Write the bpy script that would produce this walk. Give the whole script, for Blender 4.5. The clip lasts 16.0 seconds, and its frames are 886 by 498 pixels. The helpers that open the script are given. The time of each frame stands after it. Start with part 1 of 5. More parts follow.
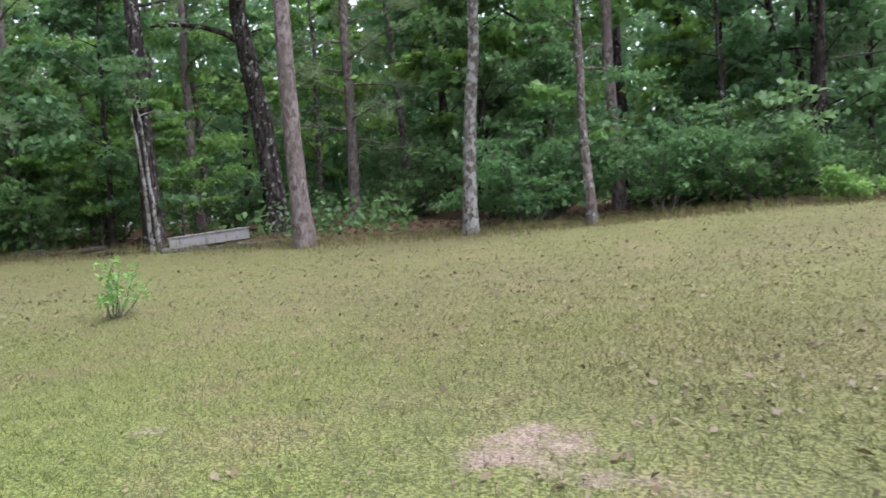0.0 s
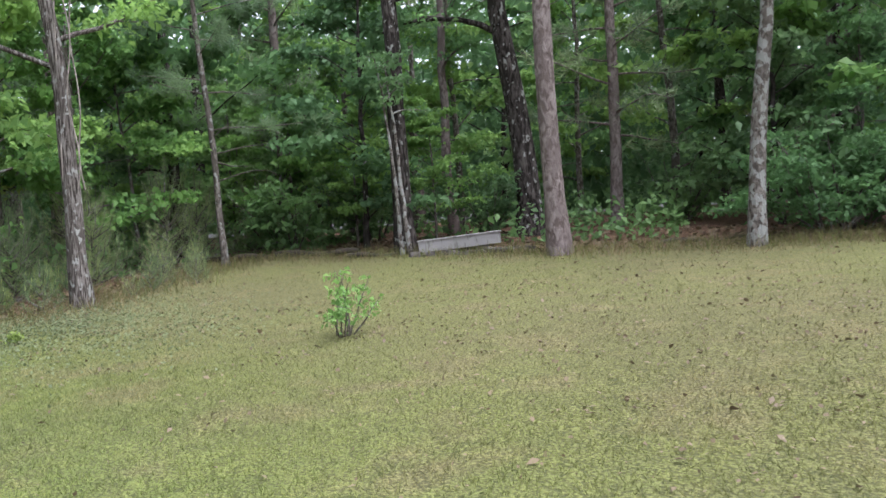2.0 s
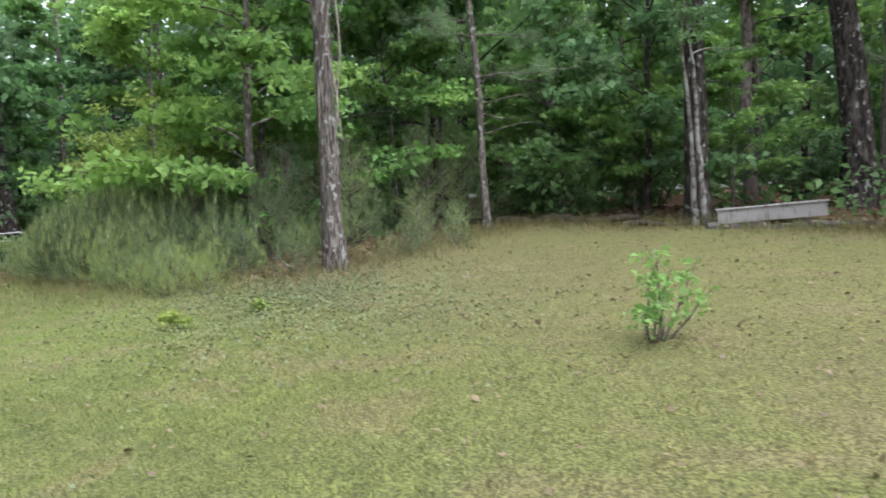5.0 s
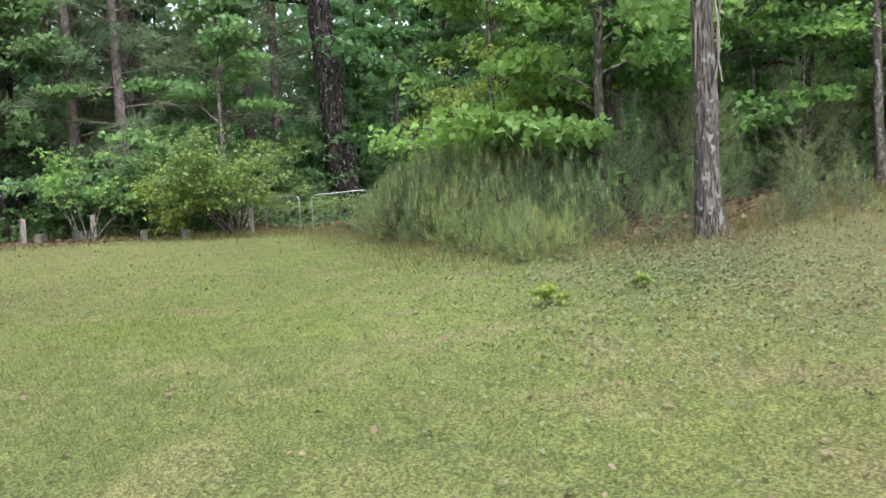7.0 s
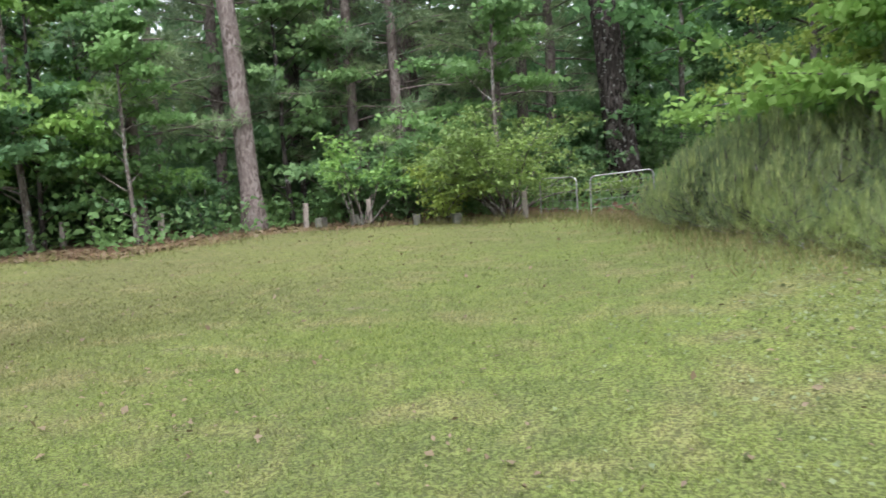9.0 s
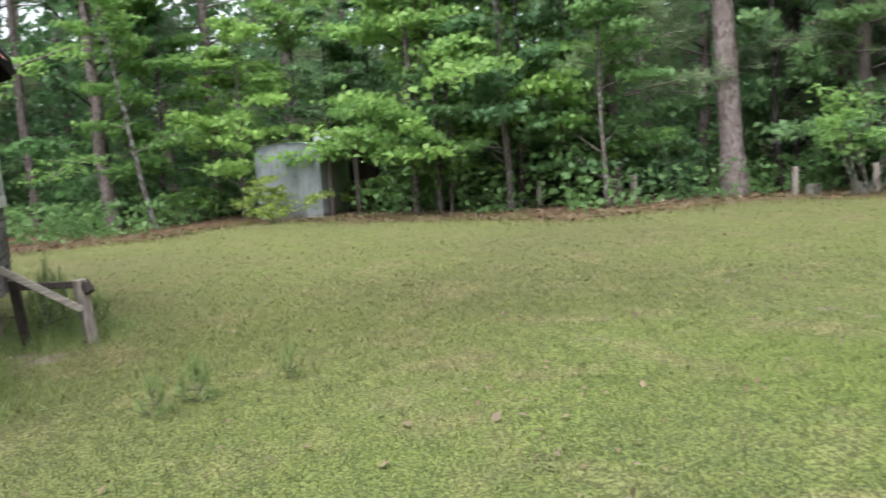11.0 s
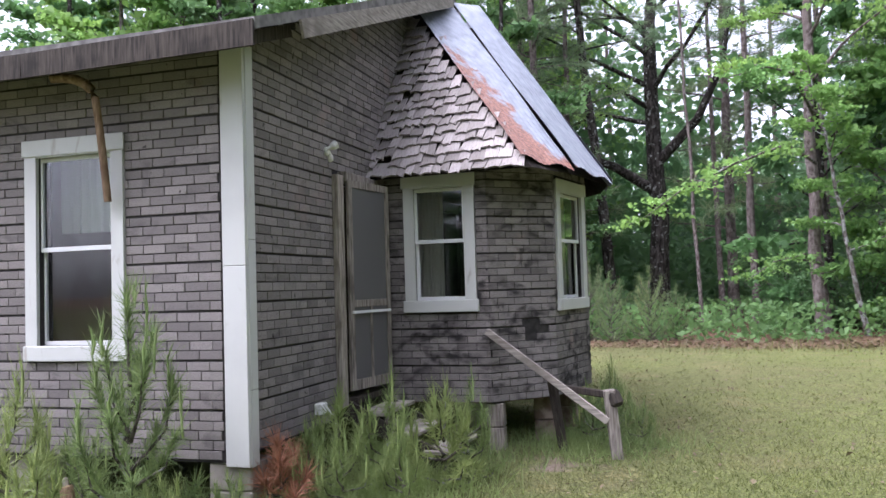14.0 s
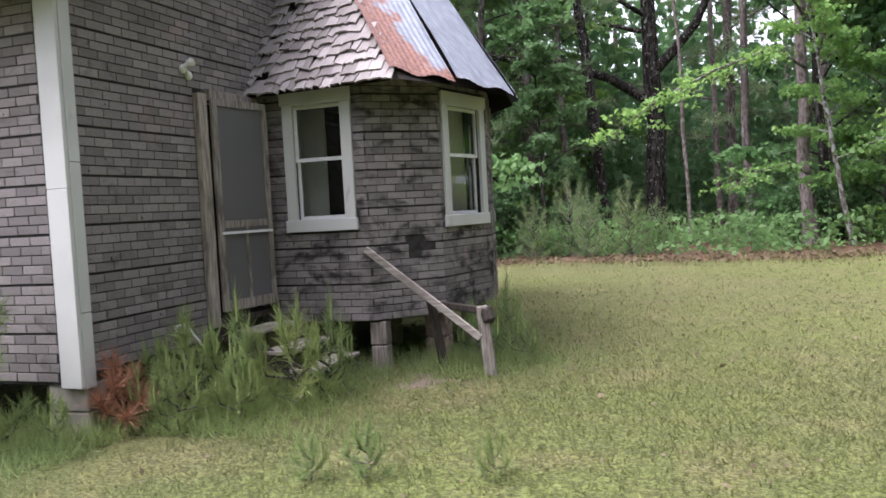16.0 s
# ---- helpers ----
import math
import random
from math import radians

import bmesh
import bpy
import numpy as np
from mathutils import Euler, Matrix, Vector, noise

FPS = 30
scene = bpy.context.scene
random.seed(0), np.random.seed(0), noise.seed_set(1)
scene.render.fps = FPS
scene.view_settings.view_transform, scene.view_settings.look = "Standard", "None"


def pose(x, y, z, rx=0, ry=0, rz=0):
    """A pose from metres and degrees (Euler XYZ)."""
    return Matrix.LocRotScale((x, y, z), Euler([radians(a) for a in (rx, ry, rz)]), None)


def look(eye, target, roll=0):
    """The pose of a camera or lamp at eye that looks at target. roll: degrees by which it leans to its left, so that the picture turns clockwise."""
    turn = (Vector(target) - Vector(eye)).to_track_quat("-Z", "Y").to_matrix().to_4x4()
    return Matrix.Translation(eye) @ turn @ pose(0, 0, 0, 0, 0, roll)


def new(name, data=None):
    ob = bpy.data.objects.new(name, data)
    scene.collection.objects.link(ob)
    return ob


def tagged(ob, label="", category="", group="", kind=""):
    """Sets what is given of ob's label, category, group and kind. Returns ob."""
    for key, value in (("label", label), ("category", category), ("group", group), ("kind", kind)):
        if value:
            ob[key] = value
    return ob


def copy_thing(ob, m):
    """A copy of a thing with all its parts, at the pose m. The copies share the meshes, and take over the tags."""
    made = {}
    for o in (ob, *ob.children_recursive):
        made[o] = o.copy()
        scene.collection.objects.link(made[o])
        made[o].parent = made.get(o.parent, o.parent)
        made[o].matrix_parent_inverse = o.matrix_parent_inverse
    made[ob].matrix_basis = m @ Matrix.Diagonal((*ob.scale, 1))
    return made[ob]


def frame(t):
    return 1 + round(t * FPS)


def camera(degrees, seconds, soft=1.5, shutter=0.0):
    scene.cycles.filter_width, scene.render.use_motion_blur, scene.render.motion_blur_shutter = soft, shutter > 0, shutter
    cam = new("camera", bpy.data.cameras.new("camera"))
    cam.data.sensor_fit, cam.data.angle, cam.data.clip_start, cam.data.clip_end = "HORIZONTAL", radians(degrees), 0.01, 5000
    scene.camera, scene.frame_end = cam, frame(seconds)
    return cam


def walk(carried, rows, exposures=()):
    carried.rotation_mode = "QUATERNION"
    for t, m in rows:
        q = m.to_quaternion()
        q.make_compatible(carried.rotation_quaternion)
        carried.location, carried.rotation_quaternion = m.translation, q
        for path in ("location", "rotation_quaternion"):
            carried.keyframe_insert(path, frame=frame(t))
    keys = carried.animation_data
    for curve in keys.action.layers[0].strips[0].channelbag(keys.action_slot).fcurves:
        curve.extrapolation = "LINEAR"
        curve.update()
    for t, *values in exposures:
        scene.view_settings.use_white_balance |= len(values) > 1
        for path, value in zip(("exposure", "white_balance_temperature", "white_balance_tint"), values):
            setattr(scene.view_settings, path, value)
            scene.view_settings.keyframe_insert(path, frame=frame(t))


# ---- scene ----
cam = camera(56.4, 16.0, 1.5, 0.3)
METRES, EYE, TILT, LEAN, TURN = 14.7, 1.5, 0.0, 0.0, 38.2
ROWS = [
    (0.0, 0.0, 0.0, 0.0, -0.2, -2.71, 4.24),
    (0.5, 0.002, 0.0392, 0.0011, 4.44, -3.54, 4.19),
    (1.0, -0.0003, 0.0764, 0.0039, 8.17, -3.11, 4.29),
    (1.5, -0.0102, 0.1089, 0.0079, 11.91, -2.26, 3.68),
    (2.0, -0.0163, 0.1397, 0.0097, 17.69, -1.64, 3.52),
    (2.5, -0.0285, 0.1723, 0.0092, 17.62, -3.72, 2.74),
    (3.0, -0.0398, 0.2031, 0.0083, 19.64, -5.88, 2.05),
    (4.25, -0.0886, 0.2686, 0.0098, 28.2, -5.1, 1.6),
    (5.5, -0.1623, 0.3052, 0.0122, 41.42, -3.36, 2.09),
    (6.0, -0.1935, 0.3127, 0.0129, 48.92, -4.41, 2.69),
    (6.5, -0.2248, 0.3186, 0.0142, 53.13, -5.37, 2.86),
    (7.0, -0.2575, 0.329, 0.0131, 55.59, -5.69, 2.47),
    (7.5, -0.2948, 0.3381, 0.0124, 56.68, -6.72, 2.76),
    (8.0, -0.3287, 0.3502, 0.0125, 62.23, -6.03, 3.13),
    (9.25, -0.405, 0.378, 0.0118, 77.2, -6.5, 4.1),
    (10.5, -0.4704, 0.4018, 0.0111, 97.24, -7.01, 5.02),
    (11.0, -0.496, 0.4089, 0.0095, 107.4, -6.52, 3.95),
    (11.5, -0.5219, 0.4203, 0.0086, 118.4, -6.76, 3.36),
    (12.0, -0.55, 0.4276, 0.0065, 128.61, -7.17, 2.74),
    (12.5, -0.576, 0.4385, 0.0092, 138.9, -5.24, 1.61),
    (13.0, -0.6015, 0.4515, 0.0102, 146.85, -1.48, 0.1),
    (13.5, -0.6275, 0.4582, 0.0122, 152.72, 2.04, 0.25),
    (14.0, -0.6529, 0.4707, 0.0131, 158.72, 2.62, 1.75),
    (14.5, -0.6776, 0.4735, 0.0104, 160.25, 2.02, 2.18),
    (15.0, -0.7026, 0.4824, 0.0095, 161.3, 0.77, 2.08),
    (15.5, -0.7296, 0.4929, 0.0083, 161.51, -0.94, 2.68),
    (16.0, -0.7557, 0.497, 0.0072, 160.96, -2.87, 3.1),
]
EXPOSURES = [(0.0, 1.76, 5850, 19), (3.0, 1.66, 5950, 16), (7.0, 1.74, 6100, 14), (10.5, 1.64, 6150, 12), (12.5, 1.82, 5950, 16), (13.3, 1.96, 5800, 20), (14.0, 1.88, 5750, 24), (16.0, 1.84, 6000, 24)]
walk(cam, [(t, pose(0, 0, EYE, TILT, LEAN, TURN) @ pose(METRES * x, METRES * y, METRES * z, 90 + pitch, roll, yaw)) for t, x, y, z, yaw, pitch, roll in ROWS], EXPOSURES)

# ---- world and sun: a bright overcast sky ----
world = bpy.data.worlds.new("overcast_sky")
scene.world = world
world.use_nodes = True
wn = world.node_tree.nodes
sky = wn.new("ShaderNodeTexSky")
sky.sky_type = "NISHITA"
sky.sun_disc = False
sky.sun_elevation, sky.sun_rotation = radians(66), radians(60)
sky.air_density, sky.dust_density, sky.ozone_density = 1.0, 4.0, 1.0
hsv = wn.new("ShaderNodeHueSaturation")
hsv.inputs["Saturation"].default_value = 0.2
world.node_tree.links.new(sky.outputs[0], hsv.inputs["Color"])
world.node_tree.links.new(hsv.outputs[0], wn["Background"].inputs["Color"])
wn["Background"].inputs["Strength"].default_value = 0.15

sun_data = bpy.data.lights.new("sun", "SUN")
sun_data.energy, sun_data.angle, sun_data.color = 1.5, radians(60), (1.0, 0.97, 0.93)
sun = new("sun", sun_data)
sun.matrix_world = look((6.6, 3.8, 17.1), (0, 0, 0))
rng = np.random.default_rng(7)


# ---- materials ----
class Mat:
    """A small builder of node materials."""

    def __init__(self, name):
        self.m = bpy.data.materials.new(name)
        self.m.use_nodes = True
        self.t = self.m.node_tree
        self.n = self.t.nodes
        self.bsdf = self.n["Principled BSDF"]
        self.geo = self.n.new("ShaderNodeNewGeometry")

    def link(self, a, b):
        self.t.links.new(a, b)

    def noise(self, scale, detail=4.0, stretch=(1, 1, 1), local=False, distort=0.0):
        mp = self.n.new("ShaderNodeMapping")
        mp.inputs["Scale"].default_value = stretch
        if local:
            tc = self.n.new("ShaderNodeTexCoord")
            self.link(tc.outputs["Object"], mp.inputs[0])
        else:
            self.link(self.geo.outputs["Position"], mp.inputs[0])
        nz = self.n.new("ShaderNodeTexNoise")
        nz.inputs["Scale"].default_value, nz.inputs["Detail"].default_value = scale, detail
        nz.inputs["Distortion"].default_value = distort
        self.link(mp.outputs[0], nz.inputs["Vector"])
        return nz.outputs["Fac"]

    def ramp(self, fac, stops):
        r = self.n.new("ShaderNodeValToRGB")
        e = r.color_ramp.elements
        while len(e) < len(stops):
            e.new(0.5)
        for k, (p, c) in zip(e, stops):
            k.position, k.color = p, (*c, 1)
        self.link(fac, r.inputs[0])
        return r.outputs[0]

    def math(self, op, a, b):
        k = self.n.new("ShaderNodeMath")
        k.operation = op
        for i, v in ((0, a), (1, b)):
            if isinstance(v, (int, float)):
                k.inputs[i].default_value = v
            else:
                self.link(v, k.inputs[i])
        return k.outputs[0]

    def step(self, fac, lo, hi):
        k = self.n.new("ShaderNodeMapRange")
        k.interpolation_type = "SMOOTHSTEP"
        k.inputs["From Min"].default_value, k.inputs["From Max"].default_value = lo, hi
        self.link(fac, k.inputs["Value"])
        return k.outputs[0]

    def mix(self, fac, a, b, blend="MIX"):
        k = self.n.new("ShaderNodeMix")
        k.data_type, k.blend_type = "RGBA", blend
        for i, v in ((0, fac), (6, a), (7, b)):
            if isinstance(v, (int, float)):
                k.inputs[i].default_value = v
            elif isinstance(v, tuple):
                k.inputs[i].default_value = (*v, 1)
            else:
                self.link(v, k.inputs[i])
        return k.outputs[2]

    def attr(self, name):
        k = self.n.new("ShaderNodeAttribute")
        k.attribute_name = name
        return k.outputs["Fac"]

    def rand(self):
        return self.n.new("ShaderNodeObjectInfo").outputs["Random"]

    def island(self):
        return self.geo.outputs["Random Per Island"]

    def bump(self, height, strength=0.5, dist=0.01):
        k = self.n.new("ShaderNodeBump")
        k.inputs["Strength"].default_value, k.inputs["Distance"].default_value = strength, dist
        self.link(height, k.inputs["Height"])
        self.link(k.outputs[0], self.bsdf.inputs["Normal"])
        return self

    def done(self, colour, rough=0.8, metal=0.0, spec=0.3):
        b = self.bsdf
        for key, v in (("Base Color", colour), ("Roughness", rough), ("Metallic", metal), ("Specular IOR Level", spec)):
            if isinstance(v, tuple):
                b.inputs[key].default_value = (*v, 1)
            elif isinstance(v, (int, float)):
                b.inputs[key].default_value = v
            else:
                self.link(v, b.inputs[key])
        return self.m


def leaf_mat(name, dark, light, translucency=0.35, hue=0.0):
    k = Mat(name)
    c = k.mix(k.island(), dark, light)
    c = k.mix(k.step(k.noise(0.35, 2.0), 0.35, 0.7), c, tuple(min(1.0, v * f) for v, f in zip(light, (1.1, 1.1, 1.0))))
    tint = k.mix(k.rand(), (0.78, 0.86, 0.8), (1.2, 1.12, 1.0))
    c = k.mix(1.0, c, tint, "MULTIPLY")
    b = k.n.new("ShaderNodeBsdfTranslucent")
    k.link(c, b.inputs[0])
    s = k.n.new("ShaderNodeMixShader")
    s.inputs[0].default_value = translucency
    k.done(c, 0.55, 0.0, 0.3)
    k.link(k.bsdf.outputs[0], s.inputs[1])
    k.link(b.outputs[0], s.inputs[2])
    k.link(s.outputs[0], k.n["Material Output"].inputs[0])
    return k.m


def bark_mat(name, deep, face, pale, patches=0.0, vertical=0.25, scale=14.0):
    k = Mat(name)
    a = k.noise(scale, 5.0, (1, 1, vertical), distort=0.6)
    b = k.noise(3.0, 4.0, (1, 1, 0.5))
    c = k.ramp(a, [(0.4, deep), (0.5, face), (0.62, pale)])
    c = k.mix(k.step(b, 0.4, 0.75), c, k.mix(0.5, deep, face))
    if patches:
        c = k.mix(k.step(k.noise(8.0, 6.0, (1, 1, 0.8)), 0.62 - patches * 0.2, 0.68 - patches * 0.2), c, (0.235, 0.24, 0.222))
    return k.bump(a, 1.0, 0.05).done(c, 0.95, 0, 0.1)


def wood_mat(name, deep, face, grain=(12, 12, 1.2), rough=0.85):
    k = Mat(name)
    a = k.noise(4.0, 6.0, grain, True, 0.3)
    c = k.ramp(a, [(0.3, deep), (0.65, face)])
    c = k.mix(k.step(k.noise(2.5, 5.0), 0.5, 0.75), c, deep)
    return k.bump(a, 0.5, 0.004).done(c, rough, 0, 0.2)


def grass_colours(k):
    """Colour of the lawn by place: green, straw and bare patches, shared by the ground and the blades."""
    big = k.noise(0.16, 3.0)
    mid = k.noise(1.1, 4.0, distort=0.4)
    c = k.mix(k.step(big, 0.35, 0.65), (0.12, 0.148, 0.051), (0.142, 0.187, 0.05))
    c = k.mix(k.step(mid, 0.47, 0.72), c, (0.182, 0.184, 0.08))
    clump = k.step(k.noise(4.5, 3.0, distort=0.5), 0.35, 0.66)
    c = k.mix(clump, k.mix(1.0, c, (0.84, 0.87, 0.84), "MULTIPLY"), k.mix(1.0, c, (1.1, 1.06, 1.02), "MULTIPLY"))
    return k.mix(k.attr("brown"), c, (0.168, 0.128, 0.073))


def ground_mat():
    k = Mat("lawn_and_leaf_litter")
    fine = k.noise(38.0, 6.0)
    c = grass_colours(k)
    c = k.mix(k.step(fine, 0.4, 0.6), k.mix(0.7, c, (0.035, 0.035, 0.018)), c)
    litter = k.ramp(k.noise(9.0, 8.0, distort=1.0), [(0.3, (0.045, 0.027, 0.018)), (0.5, (0.115, 0.07, 0.046)), (0.72, (0.2, 0.125, 0.085))])
    edge = k.math("ADD", k.attr("litter"), k.math("MULTIPLY", k.math("SUBTRACT", k.noise(0.9, 5.0), 0.5), 0.9))
    c = k.mix(k.step(edge, 0.42, 0.62), c, litter)
    bare = k.math("ADD", k.attr("bare"), k.math("MULTIPLY", k.math("SUBTRACT", k.noise(2.4, 6.0), 0.5), 1.1))
    soil = k.mix(k.step(fine, 0.4, 0.65), (0.165, 0.122, 0.1), (0.235, 0.18, 0.15))
    c = k.mix(k.step(bare, 0.5, 0.85), c, soil)
    h = k.math("ADD", fine, k.noise(7.0, 4.0))
    return k.bump(h, 0.8, 0.05).done(c, 0.95, 0, 0.1)


def blade_mat():
    k = Mat("grass_blade")
    c = grass_colours(k)
    c = k.mix(k.island(), k.mix(1.0, c, (0.55, 0.62, 0.5), "MULTIPLY"), k.mix(1.0, c, (1.4, 1.34, 1.36), "MULTIPLY"))
    b = k.n.new("ShaderNodeBsdfTranslucent")
    k.link(c, b.inputs[0])
    s = k.n.new("ShaderNodeMixShader")
    s.inputs[0].default_value = 0.3
    k.done(c, 0.7, 0, 0.2)
    k.link(k.bsdf.outputs[0], s.inputs[1])
    k.link(b.outputs[0], s.inputs[2])
    k.link(s.outputs[0], k.n["Material Output"].inputs[0])
    return k.m


def siding_mat(name="brick_pattern_asphalt_siding", soot=0.0):
    k = Mat(name)
    pick = k.math("FRACT", k.math("ADD", k.rand(), k.island()), 0.0)
    c = k.mix(pick, (0.165, 0.149, 0.144), (0.272, 0.246, 0.234))
    c = k.mix(k.step(k.noise(160.0, 3.0), 0.45, 0.62), c, k.mix(0.5, c, (0.08, 0.07, 0.065)))
    c = k.mix(k.math("MULTIPLY", k.step(k.noise(2.6, 9.0, (1, 1, 1.8), distort=1.5), 0.55 - soot * 0.6, 0.72 - soot * 0.6), 0.55), c, (0.09, 0.082, 0.08))
    if soot:
        c = k.mix(k.math("MULTIPLY", k.step(k.noise(6.0, 8.0, (1, 1, 1.6)), 0.34, 0.62), k.step(k.noise(2.2, 9.0, (1, 1, 1.7), distort=1.0), 0.45, 0.62)), c, (0.036, 0.033, 0.033))
    c = k.mix(k.step(k.noise(2.2, 4.0), 0.62, 0.8), c, (0.26, 0.2, 0.185))
    c = k.mix(k.step(k.noise(13.0, 3.0), 0.7, 0.74), c, (0.03, 0.027, 0.026))
    return k.bump(k.noise(220.0, 3.0), 0.5, 0.003).done(c, 0.95, 0, 0.15)


def sheet_mat():
    k = Mat("galvanised_rusty_sheet")
    zinc = k.ramp(k.noise(9.0, 5.0, (1, 1, 0.4)), [(0.3, (0.2, 0.22, 0.25)), (0.7, (0.32, 0.34, 0.38))])
    rust = k.ramp(k.noise(25.0, 6.0), [(0.3, (0.1, 0.045, 0.035)), (0.6, (0.28, 0.14, 0.1))])
    f = k.step(k.math("ADD", k.attr("rust"), k.math("MULTIPLY", k.math("SUBTRACT", k.noise(5.0, 7.0, distort=0.5), 0.5), 1.5)), 0.4, 0.65)
    m = k.math("MULTIPLY", k.math("SUBTRACT", 1.0, f), 0.35)
    return k.bump(k.noise(18.0, 3.0), 0.15, 0.01).done(k.mix(f, zinc, rust), 0.55, m, 0.4)


def paint_mat(name, face=(0.51, 0.515, 0.49), worn=(0.36, 0.335, 0.3), amount=0.7):
    k = Mat(name)
    f = k.step(k.noise(7.0, 7.0, (1.5, 1.5, 0.35), distort=0.6), amount - 0.06, amount + 0.06)
    c = k.mix(k.step(k.noise(1.6, 5.0), 0.4, 0.8), face, tuple(v * 0.86 for v in face))
    return k.bump(k.noise(30.0, 4.0, (1, 1, 0.2)), 0.25, 0.003).done(k.mix(f, c, worn), 0.7, 0, 0.3)


def plain_mat(name, a, b, scale=12.0, rough=0.85, metal=0.0, bump=0.3):
    k = Mat(name)
    f = k.noise(scale, 6.0)
    return k.bump(k.noise(scale * 5, 4.0), bump, 0.006).done(k.mix(k.step(f, 0.35, 0.65), a, b), rough, metal, 0.3)


M_GROUND, M_BLADE = ground_mat(), blade_mat()
M_LEAF = leaf_mat("broad_leaf", (0.085, 0.165, 0.075), (0.155, 0.28, 0.115), 0.54)
M_LEAF_LIGHT = leaf_mat("maple_leaf", (0.13, 0.25, 0.08), (0.215, 0.365, 0.11), 0.52)
M_LEAF_YELLOW = leaf_mat("yellowish_leaf", (0.15, 0.225, 0.06), (0.25, 0.335, 0.09), 0.5)
# darker copy of broad_leaf: the shade of the woods is put into its colour
M_LEAF_DARK = leaf_mat("broad_leaf_painted_shade", (0.072, 0.142, 0.072), (0.132, 0.235, 0.108), 0.52)
M_NEEDLE = leaf_mat("pine_needle", (0.105, 0.165, 0.105), (0.19, 0.26, 0.15), 0.48)
M_NEEDLE_YOUNG = leaf_mat("young_pine_needle", (0.145, 0.205, 0.085), (0.265, 0.33, 0.14), 0.5)
M_NEEDLE_SOFT = leaf_mat("soft_pine_needle", (0.13, 0.185, 0.095), (0.225, 0.285, 0.15), 0.5)
M_CANDLE = leaf_mat("pine_candle", (0.28, 0.36, 0.13), (0.36, 0.42, 0.19), 0.3)
M_NEEDLE_DEAD = leaf_mat("dead_pine_needle", (0.2, 0.09, 0.06), (0.32, 0.17, 0.12), 0.15)
M_FALLEN = leaf_mat("fallen_leaf", (0.07, 0.047, 0.032), (0.155, 0.116, 0.082), 0.1)
M_IVY = leaf_mat("ground_ivy_leaf", (0.105, 0.13, 0.07), (0.155, 0.18, 0.1), 0.3)
M_LEAF_CRAB = leaf_mat("small_crab_leaf", (0.085, 0.15, 0.05), (0.15, 0.23, 0.075), 0.45)
M_BARK_PINE = bark_mat("pine_bark", (0.085, 0.067, 0.06), (0.16, 0.132, 0.122), (0.22, 0.19, 0.178), 0, 0.5, 11.0)
M_BARK_OAK = bark_mat("lichened_bark", (0.05, 0.043, 0.036), (0.13, 0.115, 0.1), (0.2, 0.185, 0.165), 0.6, 0.5, 13.0)
M_BARK_HICKORY = bark_mat("hickory_bark", (0.03, 0.025, 0.021), (0.1, 0.088, 0.077), (0.2, 0.185, 0.168), 0.2, 0.12, 34.0)
M_BARK_DARK = bark_mat("dark_bark", (0.012, 0.01, 0.009), (0.04, 0.034, 0.03), (0.085, 0.075, 0.068), 0.1, 0.3, 12.0)
M_BARK_GREY = bark_mat("grey_bark", (0.05, 0.043, 0.037), (0.12, 0.105, 0.09), (0.19, 0.17, 0.15), 0.25, 0.4, 15.0)
M_SIDING, M_SOOT = siding_mat(), siding_mat("soot_stained_siding", 0.07)
M_JOINT = plain_mat("tar_joint", (0.018, 0.016, 0.016), (0.04, 0.036, 0.034))
M_SHEET = sheet_mat()
M_PAINT = paint_mat("peeling_white_paint")
M_SASH = paint_mat("white_sash_paint", (0.66, 0.67, 0.66), (0.38, 0.36, 0.32), 0.78)
M_WOOD = wood_mat("weathered_wood", (0.09, 0.077, 0.065), (0.31, 0.275, 0.24))
M_WOOD_PALE = wood_mat("pale_bare_wood", (0.16, 0.135, 0.11), (0.4, 0.355, 0.305))
M_BOARD = wood_mat("weathered_board", (0.16, 0.14, 0.12), (0.36, 0.325, 0.285), (1.4, 1.4, 14))
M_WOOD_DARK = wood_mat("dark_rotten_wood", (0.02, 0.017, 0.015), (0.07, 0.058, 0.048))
M_WOOD_TAN = wood_mat("tan_stained_wood", (0.12, 0.075, 0.045), (0.29, 0.2, 0.13))
M_SHAKE = Mat("weathered_shake")
_c = M_SHAKE.mix(M_SHAKE.rand(), (0.2, 0.18, 0.168), (0.38, 0.345, 0.33))
_g = M_SHAKE.noise(5.0, 6.0, (12, 2, 2), True)
M_SHAKE = M_SHAKE.bump(_g, 0.6, 0.006).done(M_SHAKE.mix(M_SHAKE.step(_g, 0.5, 0.8), _c, (0.1, 0.08, 0.07)), 0.95, 0, 0.1)
M_ROOF = plain_mat("grey_roof_shingle", (0.1, 0.095, 0.09), (0.2, 0.19, 0.18), 8.0)
M_BLOCK = plain_mat("concrete_block", (0.2, 0.18, 0.155), (0.31, 0.28, 0.245), 6.0)
M_BRICKPIER = plain_mat("brick_pier", (0.16, 0.11, 0.085), (0.3, 0.24, 0.2), 10.0)
M_MOSSY = plain_mat("mossy_concrete", (0.07, 0.073, 0.055), (0.15, 0.148, 0.125), 6.0)
M_RUBBLE = plain_mat("dark_weathered_stone", (0.05, 0.045, 0.042), (0.13, 0.118, 0.108), 9.0)
M_SHED = plain_mat("painted_steel_panel", (0.3, 0.33, 0.34), (0.4, 0.43, 0.44), 2.0, 0.5)
M_PIPE = plain_mat("galvanised_pipe", (0.2, 0.2, 0.2), (0.33, 0.33, 0.33), 9.0, 0.45, 0.6)
